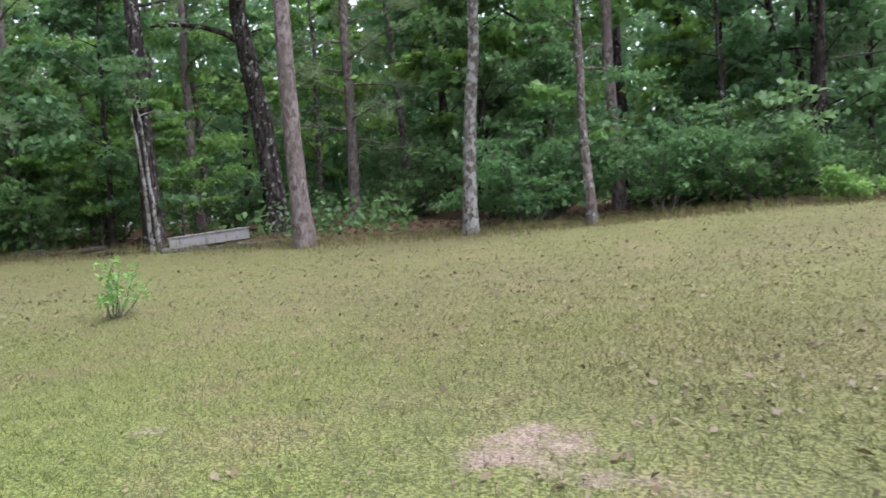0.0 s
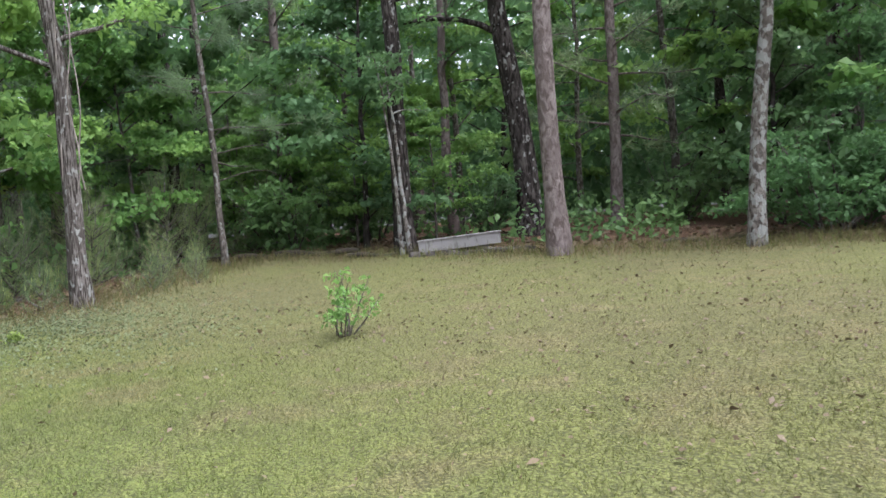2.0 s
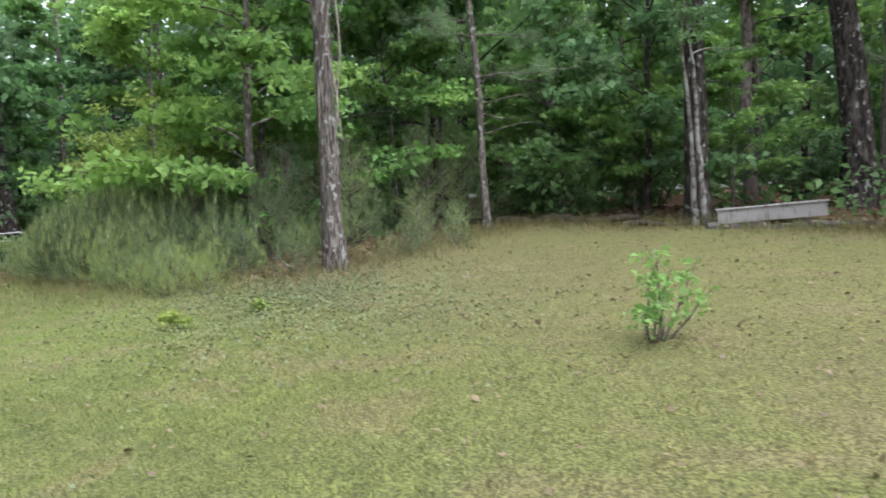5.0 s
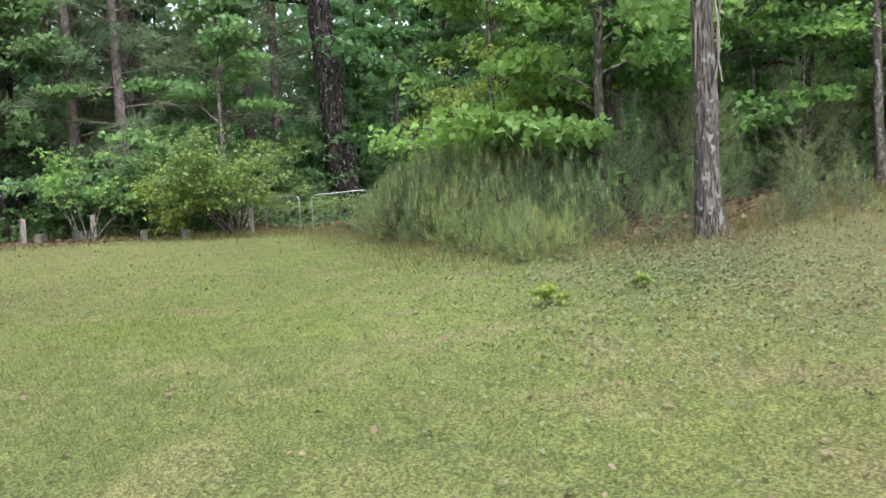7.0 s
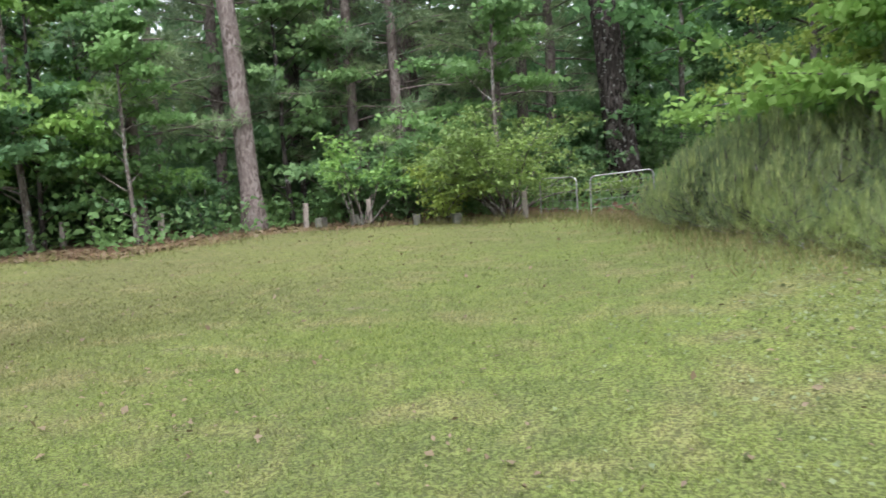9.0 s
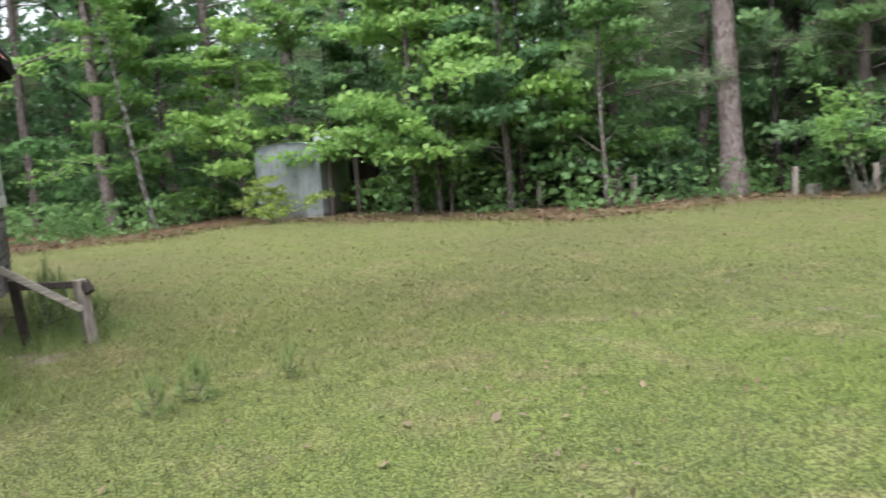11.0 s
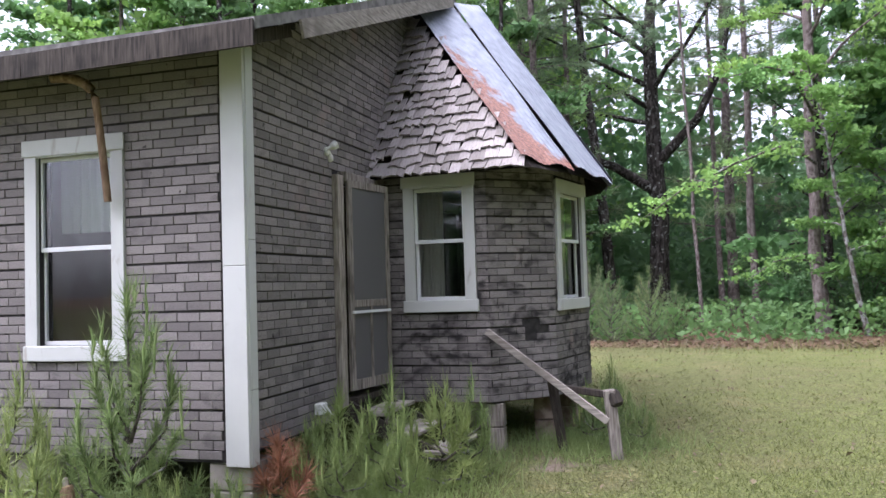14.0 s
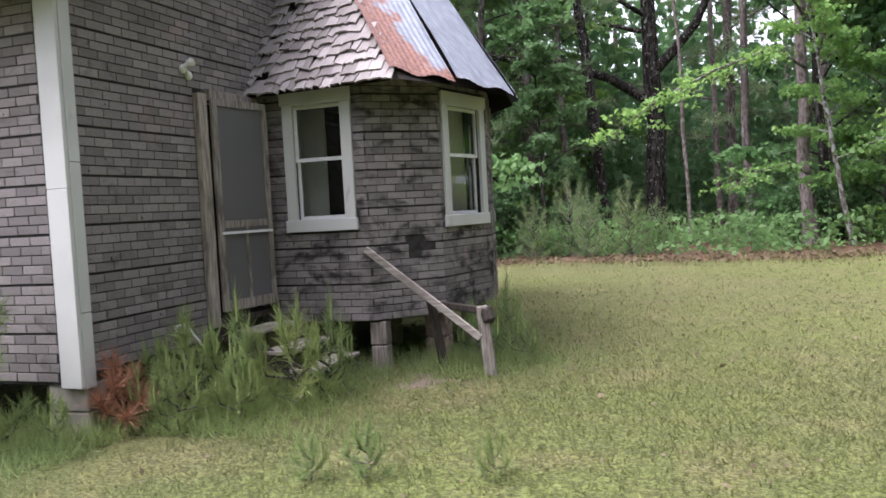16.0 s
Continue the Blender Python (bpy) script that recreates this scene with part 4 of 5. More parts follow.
for x, y, a in ((-28.7, -8.6, 20), (-28.9, -10.6, 60), (-28.6, -11.6, 5), (-28.6, -7.4, 35)):
    me = bpy.data.meshes.new("concrete_block")
    bm = bmesh.new()
    for lo_, hi_ in (((-0.2, -0.1, 0), (-0.16, 0.1, 0.3)), ((0.16, -0.1, 0), (0.2, 0.1, 0.3)), ((-0.02, -0.1, 0), (0.02, 0.1, 0.3)), ((-0.16, -0.1, 0), (-0.02, -0.06, 0.3)), ((0.02, -0.1, 0), (0.16, -0.06, 0.3)), ((-0.16, 0.06, 0), (-0.02, 0.1, 0.3)), ((0.02, 0.06, 0), (0.16, 0.1, 0.3))):
        add_box(bm, lo_, hi_)
    bm.to_mesh(me)
    bm.free()
    me.materials.append(M_MOSSY)
    ob = new("concrete_block", me)
    ob.matrix_world = pose(x, y, ground_z(x, y), 0, 0, a)
    tagged(ob, "mossy grey concrete block standing at the fence", "block", "blocks along the fence")


# ---- trees ----
def limb_path(start, direction, length, n=6, sag=0.0, wander=0.12):
    p, d = np.array(start, float), np.array(direction, float)
    d /= np.linalg.norm(d)
    out = [p.copy()]
    for k in range(n):
        d = d + rng.normal(size=3) * wander + np.array([0, 0, -sag])
        d /= np.linalg.norm(d)
        p = p + d * length / n
        out.append(p.copy())
    return np.array(out)


def trunk_path(h, lean=(0.0, 0.0), wander=0.06, n=14):
    z = np.linspace(0, h, n)
    x = np.cumsum(rng.normal(size=n) * wander) + lean[0] * z
    y = np.cumsum(rng.normal(size=n) * wander) + lean[1] * z
    x, y = x - x[0], y - y[0]
    return np.stack([x, y, z - 0.25], 1)


def flare(r, h, n=14, top=0.25):
    z = np.linspace(0, h, n)
    return r * (1 - (1 - top) * z / h) + r * 0.35 * np.exp(-z / 0.35)


def at_height(path, z):
    return np.array([np.interp(z, path[:, 2], path[:, i]) for i in range(3)])


def broad_crown(path, h, lo, spread, limbs, sprays, per, leaf, r0, twigs=True, up_=0.25, up_leaf=0.42):
    """Limbs and layered leaf sprays of a broad-leaved tree."""
    wood, cents = [], []
    for k in range(limbs):
        f = (k + rng.random()) / limbs
        z = lo + (h * 0.97 - lo) * f
        az = rng.random() * 2 * math.pi
        ln = spread * (1.0 - 0.65 * f) * (0.65 + 0.6 * rng.random())
        s = at_height(path, z)
        lp = limb_path(s, (math.cos(az), math.sin(az), up_ + 0.5 * rng.random() + 0.4 * f), ln, 6, 0.05)
        wood.append(tube(lp, r0 * (0.28 - 0.15 * f) * np.linspace(1, 0.15, 7) + 0.006, 5 if twigs else 3))
        for j in range(sprays):
            g = 0.3 + 0.7 * rng.random() ** 0.7
            b = np.array([np.interp(g * 6, np.arange(7), lp[:, i]) for i in range(3)])
            tw = limb_path(b, (rng.normal(), rng.normal(), 0.1), (0.35 + 0.6 * rng.random()) * max(0.5, ln / 3), 3, 0.06)
            if twigs and j % 3 == 0:
                wood.append(tube(tw, [0.012, 0.009, 0.006, 0.004], 3))
            t = rng.random(per)
            c = np.stack([np.interp(t * 3, np.arange(4), tw[:, i]) for i in range(3)], 1)
            cents.append(c + rng.normal(size=(per, 3)) * np.array([0.24, 0.24, 0.07]) * (0.6 + ln * 0.12))
    c = np.concatenate(cents)
    return wood, kites(c, np.full(len(c), leaf), up_leaf)


def make_tree(name, label, category, path, radii, wood, leaf_vf, bark, leaf_m, group=""):
    t = thing(name, pose(0, 0, 0), label, category, group)
    v, f = join([tube(path, radii, 12, 0.16)] + wood)
    part("trunk", fast_mesh("trunk", v, f, bark, (), True), bark, t)
    part("crown", fast_mesh("crown", leaf_vf[0], leaf_vf[1], leaf_m), leaf_m, t)
    return t


def broad_tree(label, h, r, lo, spread, limbs, sprays, per, leaf, bark, leaf_m, lean=(0, 0), group="", name="tree"):
    p = trunk_path(h, lean, 0.004 * h)
    wood, lv = broad_crown(p, h, lo, spread, limbs, sprays, per, leaf, r, "woods" not in group and "under" not in group)
    return make_tree(name, label, "tree", p, flare(r, h), wood, lv, bark, leaf_m, group)


def pine_needles(path, h, lo, limbs, ln0, tufts, per, size, r0, width=0.016):
    wood, base, dirs = [], [], []
    for k in range(limbs):
        f = (k + rng.random()) / limbs
        s = at_height(path, lo + (h - lo) * f)
        az = k * 2.4 + rng.random()
        ln = ln0 * (1 - 0.75 * f) * (0.7 + 0.5 * rng.random())
        lp = limb_path(s, (math.cos(az), math.sin(az), 0.12 + 0.35 * f), ln, 5, 0.03, 0.09)
        wood.append(tube(lp, r0 * 0.18 * np.linspace(1, 0.2, 6) + 0.005, 5))
        for j in range(tufts):
            g = 0.25 + 0.75 * rng.random()
            b = np.array([np.interp(g * 5, np.arange(6), lp[:, i]) for i in range(3)]) + rng.normal(size=3) * np.array([0.3, 0.3, 0.13]) * (0.3 + ln * 0.22)
            d = np.array([math.cos(az), math.sin(az), 0.25]) * 0.7
            base.append(np.repeat(b[None], per, 0) + rng.normal(size=(per, 3)) * 0.05)
            dirs.append(d + rng.normal(size=(per, 3)) * 0.75)
    b, d = np.concatenate(base), np.concatenate(dirs)
    return wood, needles(b, d, size * (0.7 + 0.6 * rng.random(len(b))), width)


def pine_tree(label, h, r, lo, limbs, ln, tufts, per, size, bark, lean=(0, 0), group="", width=0.016, low_limbs=0):
    p = trunk_path(h, lean, 0.03)
    wood, nv = pine_needles(p, h, lo, limbs, ln, tufts, per, size, r, width)
    for k in range(low_limbs):
        az = rng.random() * 6.28
        lp = limb_path(at_height(p, 2.0 + (lo - 2.0) * rng.random()), (math.cos(az), math.sin(az), 0.05), 0.6 + 1.4 * rng.random(), 5, 0.02, 0.15)
        wood.append(tube(lp, np.linspace(0.022, 0.006, 6), 4))
    t = thing("pine_tree", pose(0, 0, 0), label, "pine", group)
    v, f = join([tube(p, flare(r, h, 14, 0.4), 14, 0.1)] + wood)
    part("trunk", fast_mesh("trunk", v, f, bark, (), True), bark, t)
    part("crown", fast_mesh("crown", nv[0], nv[1], M_NEEDLE), M_NEEDLE, t)
    return t


def bush(label, h, spread, stems, sprays, per, leaf, leaf_m, lo=0.15, group="", name="bush", bark=None):
    bark = bark or M_BARK_GREY
    t = thing(name, pose(0, 0, 0), label, name.replace("_", " "), group)
    wood, cents = [], []
    for k in range(stems):
        az = rng.random() * 6.28
        sp = limb_path((0.12 * math.cos(az), 0.12 * math.sin(az), -0.1), (math.cos(az) * spread / h, math.sin(az) * spread / h, 1.0), h * (0.7 + 0.35 * rng.random()), 7, 0.03, 0.12)
        wood.append(tube(sp, np.linspace(0.012 + h * 0.006, 0.005, 8), 5))
        for j in range(sprays):
            g = lo + (1 - lo) * rng.random() ** 0.8
            b = np.array([np.interp(g * 7, np.arange(8), sp[:, i]) for i in range(3)])
            a2 = rng.random() * 6.28
            tw = limb_path(b, (math.cos(a2), math.sin(a2), 0.25), spread * (0.25 + 0.5 * rng.random()) * (1.15 - 0.6 * g), 3, 0.08)
            if j % 3 == 0:
                wood.append(tube(tw, [0.008, 0.006, 0.005, 0.003], 3))
            tt = rng.random(per)
            c = np.stack([np.interp(tt * 3, np.arange(4), tw[:, i]) for i in range(3)], 1)
            cents.append(c + rng.normal(size=(per, 3)) * np.array([0.1, 0.1, 0.045]) * (0.5 + h * 0.3))
    c = np.concatenate(cents)
    c[:, 2] = np.maximum(c[:, 2], 0.04)
    v, f = join(wood)
    part("stem", fast_mesh("stem", v, f, bark, (), True), bark, t)
    lv = kites(c, np.full(len(c), leaf), 0.5)
    part("foliage", fast_mesh("foliage", lv[0], lv[1], leaf_m), leaf_m, t)
    return t


def young_pine(label, h, shoots, per, size, needle_m=None, candles=True, group="", spread=0.35, wild=0.75):
    """A pine seedling: a stem, shoots with long needles, and pale upright candles."""
    needle_m = needle_m or M_NEEDLE_YOUNG
    t = thing("young_pine", pose(0, 0, 0), label, "young pine", group)
    wood, base, dirs, cand = [], [], [], []
    for k in range(shoots):
        f = 0.12 + 0.88 * (k + rng.random()) / shoots
        az = k * 2.4
        if k == shoots - 1:
            f, tip = 1.0, np.array([0.03, 0.02, h])
        else:
            rad = spread * h * (1.05 - 0.75 * f) * (0.6 + 0.6 * rng.random()) + 0.05
            tip = np.array([rad * math.cos(az), rad * math.sin(az), h * f * 0.9 + 0.05])
        root = np.array([0, 0, max(0.0, tip[2] - 0.55 * h * (0.4 + 0.3 * rng.random()))])
        mid = (root + tip) / 2 + np.array([tip[0] * 0.3, tip[1] * 0.3, -0.03])
        path = np.array([root, mid, tip])
        wood.append(tube(path, [0.011 + 0.005 * h, 0.009, 0.006], 5))
        g = rng.random(per) ** 0.6
        pos = root * ((1 - g) ** 2)[:, None] + mid * (2 * g * (1 - g))[:, None] + tip * (g ** 2)[:, None]
        keep = pos[:, 2] > 0.1
        dd = rng.normal(size=(per, 3)) * wild + (tip - root) / (np.linalg.norm(tip - root) + 1e-6) * 0.9 + np.array([0, 0, 0.25])
        base.append(pos[keep])
        dirs.append(dd[keep])
        if candles and f > 0.35:
            for _ in range(1 + (k % 2)):
                o = tip + np.array([*(rng.normal(size=2) * 0.03), -0.02])
                cl = (0.12 + 0.2 * rng.random() * min(1.3, h)) * (0.6 if wild > 1 else 1.0)
                cand.append(tube([o, o + (0.01 * rng.normal(), 0.01 * rng.normal(), cl * 0.6), o + (0.015 * rng.normal(), 0.015 * rng.normal(), cl)], [0.009, 0.011, 0.004], 5))
                nb = o + np.array([0, 0, 1.0]) * (rng.random(22) * cl)[:, None]
                base.append(nb)
                dirs.append(rng.normal(size=(22, 3)) * 0.3 + np.array([0, 0, 1.0]))
    b, d = np.concatenate(base), np.concatenate(dirs)
    nv = needles(b, d, size * (0.6 + 0.6 * rng.random(len(b))), 0.0085)
    v, f = join(wood)
    part("stem", fast_mesh("stem", v, f, M_BARK_GREY, (), True), M_BARK_GREY, t)
    part("needles", fast_mesh("needles", nv[0], nv[1], needle_m), needle_m, t)
    if cand:
        v, f = join(cand)
        tagged(part("new_growth", fast_mesh("new_growth", v, f, M_CANDLE, (), True), M_CANDLE, t, "pale upright new shoots"), kind="stuff")
    return t


def put(ob, x, y, turn=0.0, scale=1.0, sink=0.0):
    ob.matrix_basis = pose(x, y, ground_z(x, y) - sink, 0, 0, turn) @ Matrix.Scale(scale, 4)
    return ob


def more(ob, x, y, turn=0.0, scale=1.0, sink=0.0):
    keep = ob.scale.copy()
    return copy_thing(ob, pose(x, y, ground_z(x, y) - sink, 0, 0, turn) @ Matrix.Diagonal((*(scale / k for k in keep), 1)))


# named trees round the yard
put(pine_tree("tall straight pine with pinkish grey plated bark", 19, 0.235, 11, 22, 3.2, 14, 26, 0.3, M_BARK_PINE, (-0.014, -0.016)), -14.68, 13.4)
put(pine_tree("tall thick pine with reddish grey bark at wood edge", 20, 0.33, 9.5, 24, 3.6, 14, 26, 0.3, M_BARK_PINE, (0.037, -0.051)), -28.7, -13.95)
put(broad_tree("slim oak with pale lichen patches on its bark", 15, 0.17, 5.2, 3.2, 16, 12, 26, 0.15, M_BARK_OAK, M_LEAF, (0.039, 0.027)), -11.5, 15.72)
put(broad_tree("thin straight grey-barked young hardwood with bright leaves", 12, 0.12, 3.6, 2.2, 14, 10, 24, 0.15, M_BARK_GREY, M_LEAF, (0.013, 0.007)), -9.05, 17.12)
put(broad_tree("large dark-barked oak leaning slightly, with a long bare limb", 17, 0.36, 5.5, 5.0, 16, 14, 26, 0.16, M_BARK_DARK, M_LEAF, (-0.031, -0.037)), -19.05, 16.28)
put(broad_tree("slim brown-barked tree behind the trough", 14, 0.17, 4.5, 2.6, 14, 11, 24, 0.15, M_BARK_PINE, M_LEAF, (0.004, 0.006)), -22.75, 16.3)
put(pine_tree("dark-barked pine wound with vines behind twin saplings", 17, 0.25, 6.0, 20, 3.4, 16, 26, 0.32, M_BARK_DARK, (-0.011, -0.018)), -19.3, 12.4)
for dx, ln, tag in ((0.0, -0.075, "pale slender sapling leaning beside its twin"), (0.16, -0.06, "pale slender sapling growing close beside its twin")):
    put(broad_tree(tag, 5.0, 0.06, 3.4, 1.0, 5, 4, 18, 0.12, M_BARK_OAK, M_LEAF_DARK, (ln * 0.55, ln), "twin saplings"), -18.6 + dx, 11.86 + dx * 0.7)
put(pine_tree("thin dark pine pole with soft drooping boughs", 11, 0.095, 3.4, 22, 2.4, 16, 24, 0.3, M_BARK_GREY, (-0.022, -0.065), low_limbs=4), -22.1, 8.7)
slender = put(broad_tree("slender young maple with a layered bright green crown", 6.2, 0.07, 2.7, 2.6, 14, 13, 34, 0.17, M_BARK_GREY, M_LEAF_LIGHT, (-0.014, -0.057)), -25.3, 7.46)
hick = put(broad_tree("grey hickory with furrowed bark, vines and high bright leaves", 14, 0.19, 4.4, 3.4, 18, 12, 30, 0.15, M_BARK_HICKORY, M_LEAF_LIGHT, (-0.006, -0.018)), -17.95, 4.48)
for k in range(3):
    a0 = k * 2.1
    pts = [((0.21 - 0.004 * i) * math.cos(a0 + 0.35 * math.sin(i * 0.7)), (0.21 - 0.004 * i) * math.sin(a0 + 0.35 * math.sin(i * 0.7)), 2.2 + 0.25 * i) for i in range(16)]
    v, f = tube(pts, [0.014] * 16, 5)
    part("vine", fast_mesh("vine", v, f, M_WOOD, (), True), M_WOOD, hick, "bare pale climbing vine")
put(broad_tree("massive black-barked tree wrapped in ivy", 19, 0.56, 7.5, 5.0, 18, 14, 26, 0.17, M_BARK_DARK, M_LEAF, (0.018, -0.087)), -35.35, -3.9)
hardwood = put(broad_tree("brown-trunked hardwood behind the lawn edge", 18, 0.21, 6.0, 4.0, 16, 13, 26, 0.16, M_BARK_PINE, M_LEAF_LIGHT, (0.004, -0.001)), -15.4, -26.9)
put(broad_tree("pale-barked leaning sapling at the wood edge", 8, 0.08, 2.2, 2.2, 12, 9, 28, 0.15, M_BARK_OAK, M_LEAF_LIGHT, (0.14, -0.03)), -16.35, -25.6)
oak = put(broad_tree("spreading old oak with long dark limbs", 20, 0.42, 7.5, 7.0, 18, 14, 26, 0.17, M_BARK_DARK, M_LEAF_LIGHT), -10.6, -34.5)
for pts in (((0, 0, 5.2), (1.6, 0.4, 6.3), (3.4, 0.9, 7.0), (5.4, 1.2, 7.3), (7.8, 1.3, 8.1)), ((0, 0, 6.4), (-1.6, 0.3, 8.0), (-2.6, 0.6, 10.0), (-3.0, 0.6, 12.5))):
    v, f = tube(pts, np.linspace(0.22, 0.07, len(pts)), 8)
    part("limb", fast_mesh("limb", v, f, M_BARK_DARK, (), True), M_BARK_DARK, oak, "long bare curving limb")
put(pine_tree("tall slim pine leaning over the wood edge", 19, 0.22, 9.5, 20, 3.0, 14, 26, 0.3, M_BARK_DARK, (0.083, 0.009)), -9.03, -31.5)
for x, y, r in ((-13.6, 23.0, 0.2), (-12.3, 26.0, 0.22), (-5.5, 23.4, 0.15), (-16.4, 27.5, 0.2), (-9.4, 25.2, 0.14), (-7.6, 27.5, 0.16)):
    put(broad_tree("dark straight forest trunk with leaves above", 16, r, 5.5, 3.4, 14, 10, 26, 0.17, M_BARK_DARK, M_LEAF), x, y)

for x, y, r, l in ((-13.9, -31.6, 0.16, (-0.006, 0.0)), (-12.9, -35.0, 0.13, (0.014, 0.0)), (-12.0, -29.0, 0.07, (0.03, 0.02))):
    put(pine_tree("bare dark pine pole among the leaves behind the yard", 17, r, 9.5, 16, 2.6, 12, 20, 0.32, M_BARK_PINE, l, low_limbs=7, width=0.022), x, y)


def bough(tree, pts, r, sprays, per, leaf, leaf_m, label):
    """A long low bough with flat layered leaf sprays, in the tree's own metres."""
    p = np.array(pts, float)
    n = len(p) - 1
    v, f = tube(p, np.linspace(r, 0.012, n + 1), 6)
    limb = part("bough", fast_mesh("bough", v, f, M_BARK_GREY, (), True), M_BARK_GREY, tree, label)
    cents = []
    for j in range(sprays):
        g = (0.2 + 0.8 * (j + rng.random()) / sprays) * n
        b = np.array([np.interp(g, np.arange(n + 1), p[:, i]) for i in range(3)])
        az = rng.random() * 6.28
        tw = limb_path(b, (math.cos(az), math.sin(az), 0.05), 0.35 + 0.75 * rng.random(), 3, 0.07)
        t = rng.random(per)
        c = np.stack([np.interp(t * 3, np.arange(4), tw[:, i]) for i in range(3)], 1)
        cents.append(c + rng.normal(size=(per, 3)) * np.array([0.16, 0.16, 0.05]))
    c = np.concatenate(cents)
    kv, kf = kites(c, np.full(len(c), leaf), 0.6)
    tagged(part("leaf_spray", fast_mesh("leaf_spray", kv, kf, leaf_m), leaf_m, limb), kind="stuff")


bough(hardwood, ((0, 0, 5.0), (1.0, 2.2, 5.3), (2.4, 3.6, 4.7), (3.8, 4.3, 4.0), (4.9, 4.6, 3.2)), 0.05, 26, 24, 0.17, M_LEAF_LIGHT, "long bright leafy bough")
bough(hardwood, ((0, 0, 6.4), (0.8, 2.4, 7.2), (1.6, 4.2, 7.0), (2.6, 5.2, 6.6)), 0.05, 18, 24, 0.17, M_LEAF_LIGHT, "bright leafy bough")
bough(hardwood, ((0, 0, 2.0), (0.6, 1.4, 2.3), (1.5, 2.5, 2.1), (2.3, 3.2, 1.6)), 0.035, 14, 22, 0.15, M_LEAF_LIGHT, "low leafy bough")
bough(slender, ((0, 0, 2.6), (0.9, 0.4, 3.0), (2.2, 0.5, 3.2), (3.4, 0.2, 2.9)), 0.04, 20, 26, 0.17, M_LEAF_LIGHT, "bright leafy bough")
bough(slender, ((0, 0, 3.0), (0.9, -0.8, 3.5), (1.9, -1.8, 3.8), (3.0, -2.4, 3.7)), 0.04, 20, 26, 0.17, M_LEAF_LIGHT, "bright leafy bough")

# shrubs that stand out
put(bush("rounded green hornbeam shrub at the wood edge", 3.0, 1.9, 14, 9, 34, 0.13, M_LEAF, 0.25), -8.3, 19.6)
put(bush("broad bright green leafy shrub at wood edge", 2.7, 1.7, 14, 9, 34, 0.13, M_LEAF, 0.2), -6.2, 20.6)
put(bush("low light green shrub on the lawn edge", 1.1, 0.9, 10, 7, 22, 0.11, M_LEAF_LIGHT, 0.1), -4.3, 20.6)
put(bush("leafy hazel-like shrub behind the lichened oak", 2.6, 1.8, 13, 9, 32, 0.14, M_LEAF, 0.2), -11.2, 17.9)
put(bush("small bright green sapling alone in the lawn", 1.45, 0.5, 8, 6, 7, 0.11, M_LEAF_LIGHT, 0.22, name="sapling"), -10.75, 6.15, 0, 0.68)
put(bush("tiny yellow-green sapling alone in the lawn", 0.75, 0.2, 4, 7, 9, 0.13, M_LEAF_YELLOW, 0.5, name="sapling"), -14.32, 2.0, 0, 0.45)
put(bush("tiny yellow-green sapling alone in the lawn", 0.55, 0.2, 4, 6, 8, 0.12, M_LEAF_YELLOW, 0.35, name="sapling"), -14.7, 2.85, 0, 0.42)
crab = put(bush("dense crab-apple-like tree with small yellowish leaves", 3.3, 2.6, 20, 16, 40, 0.1, M_LEAF_CRAB, 0.34), -29.9, -6.3, 0, 1.12)
put(bush("yellow-green shrub at the foot of the fence", 2.1, 0.9, 10, 8, 26, 0.1, M_LEAF_YELLOW, 0.15), -28.9, -7.9)
put(bush("small maple with horizontal light green leaf layers", 3.0, 1.3, 7, 8, 26, 0.14, M_LEAF_LIGHT, 0.4), -28.8, -10.4)
put(bush("yellow-green vine-hung shrub over the thicket", 4.2, 1.9, 12, 10, 40, 0.11, M_LEAF_YELLOW, 0.3), -25.0, 1.8)
put(bush("light green shrub in front of the shed", 1.7, 1.1, 7, 7, 20, 0.14, M_LEAF_YELLOW, 0.35), -18.9, -22.3)

# the yard's maples west of the shed
MAPLE = [broad_tree("bright green young maple with layered low boughs", 8.5, 0.1, 0.9, 3.2, 25, 12, 23, 0.195, M_BARK_GREY, M_LEAF_LIGHT, (0.0, 0.0), "maples beside the shed") for _ in range(2)]
spots = [(-22.3, -20.0, 0), (-23.8, -17.6, 1), (-23.4, -22.0, 1), (-25.6, -17.2, 0), (-24.6, -20.6, 0), (-25.8, 1.4, 0), (-23.4, 3.8, 1), (-22.6, -28.4, 0), (-17.8, -29.4, 1), (-25.2, -24.6, 1), (-22.7, -19.4, 0), (-21.6, 3.4, 1), (-24.0, 5.6, 0)]
for n, (x, y, k) in enumerate(spots):
    (put if n < 2 else more)(MAPLE[[0, 1][n] if n < 2 else k], x, y, n * 71, 0.85 + 0.3 * rng.random())

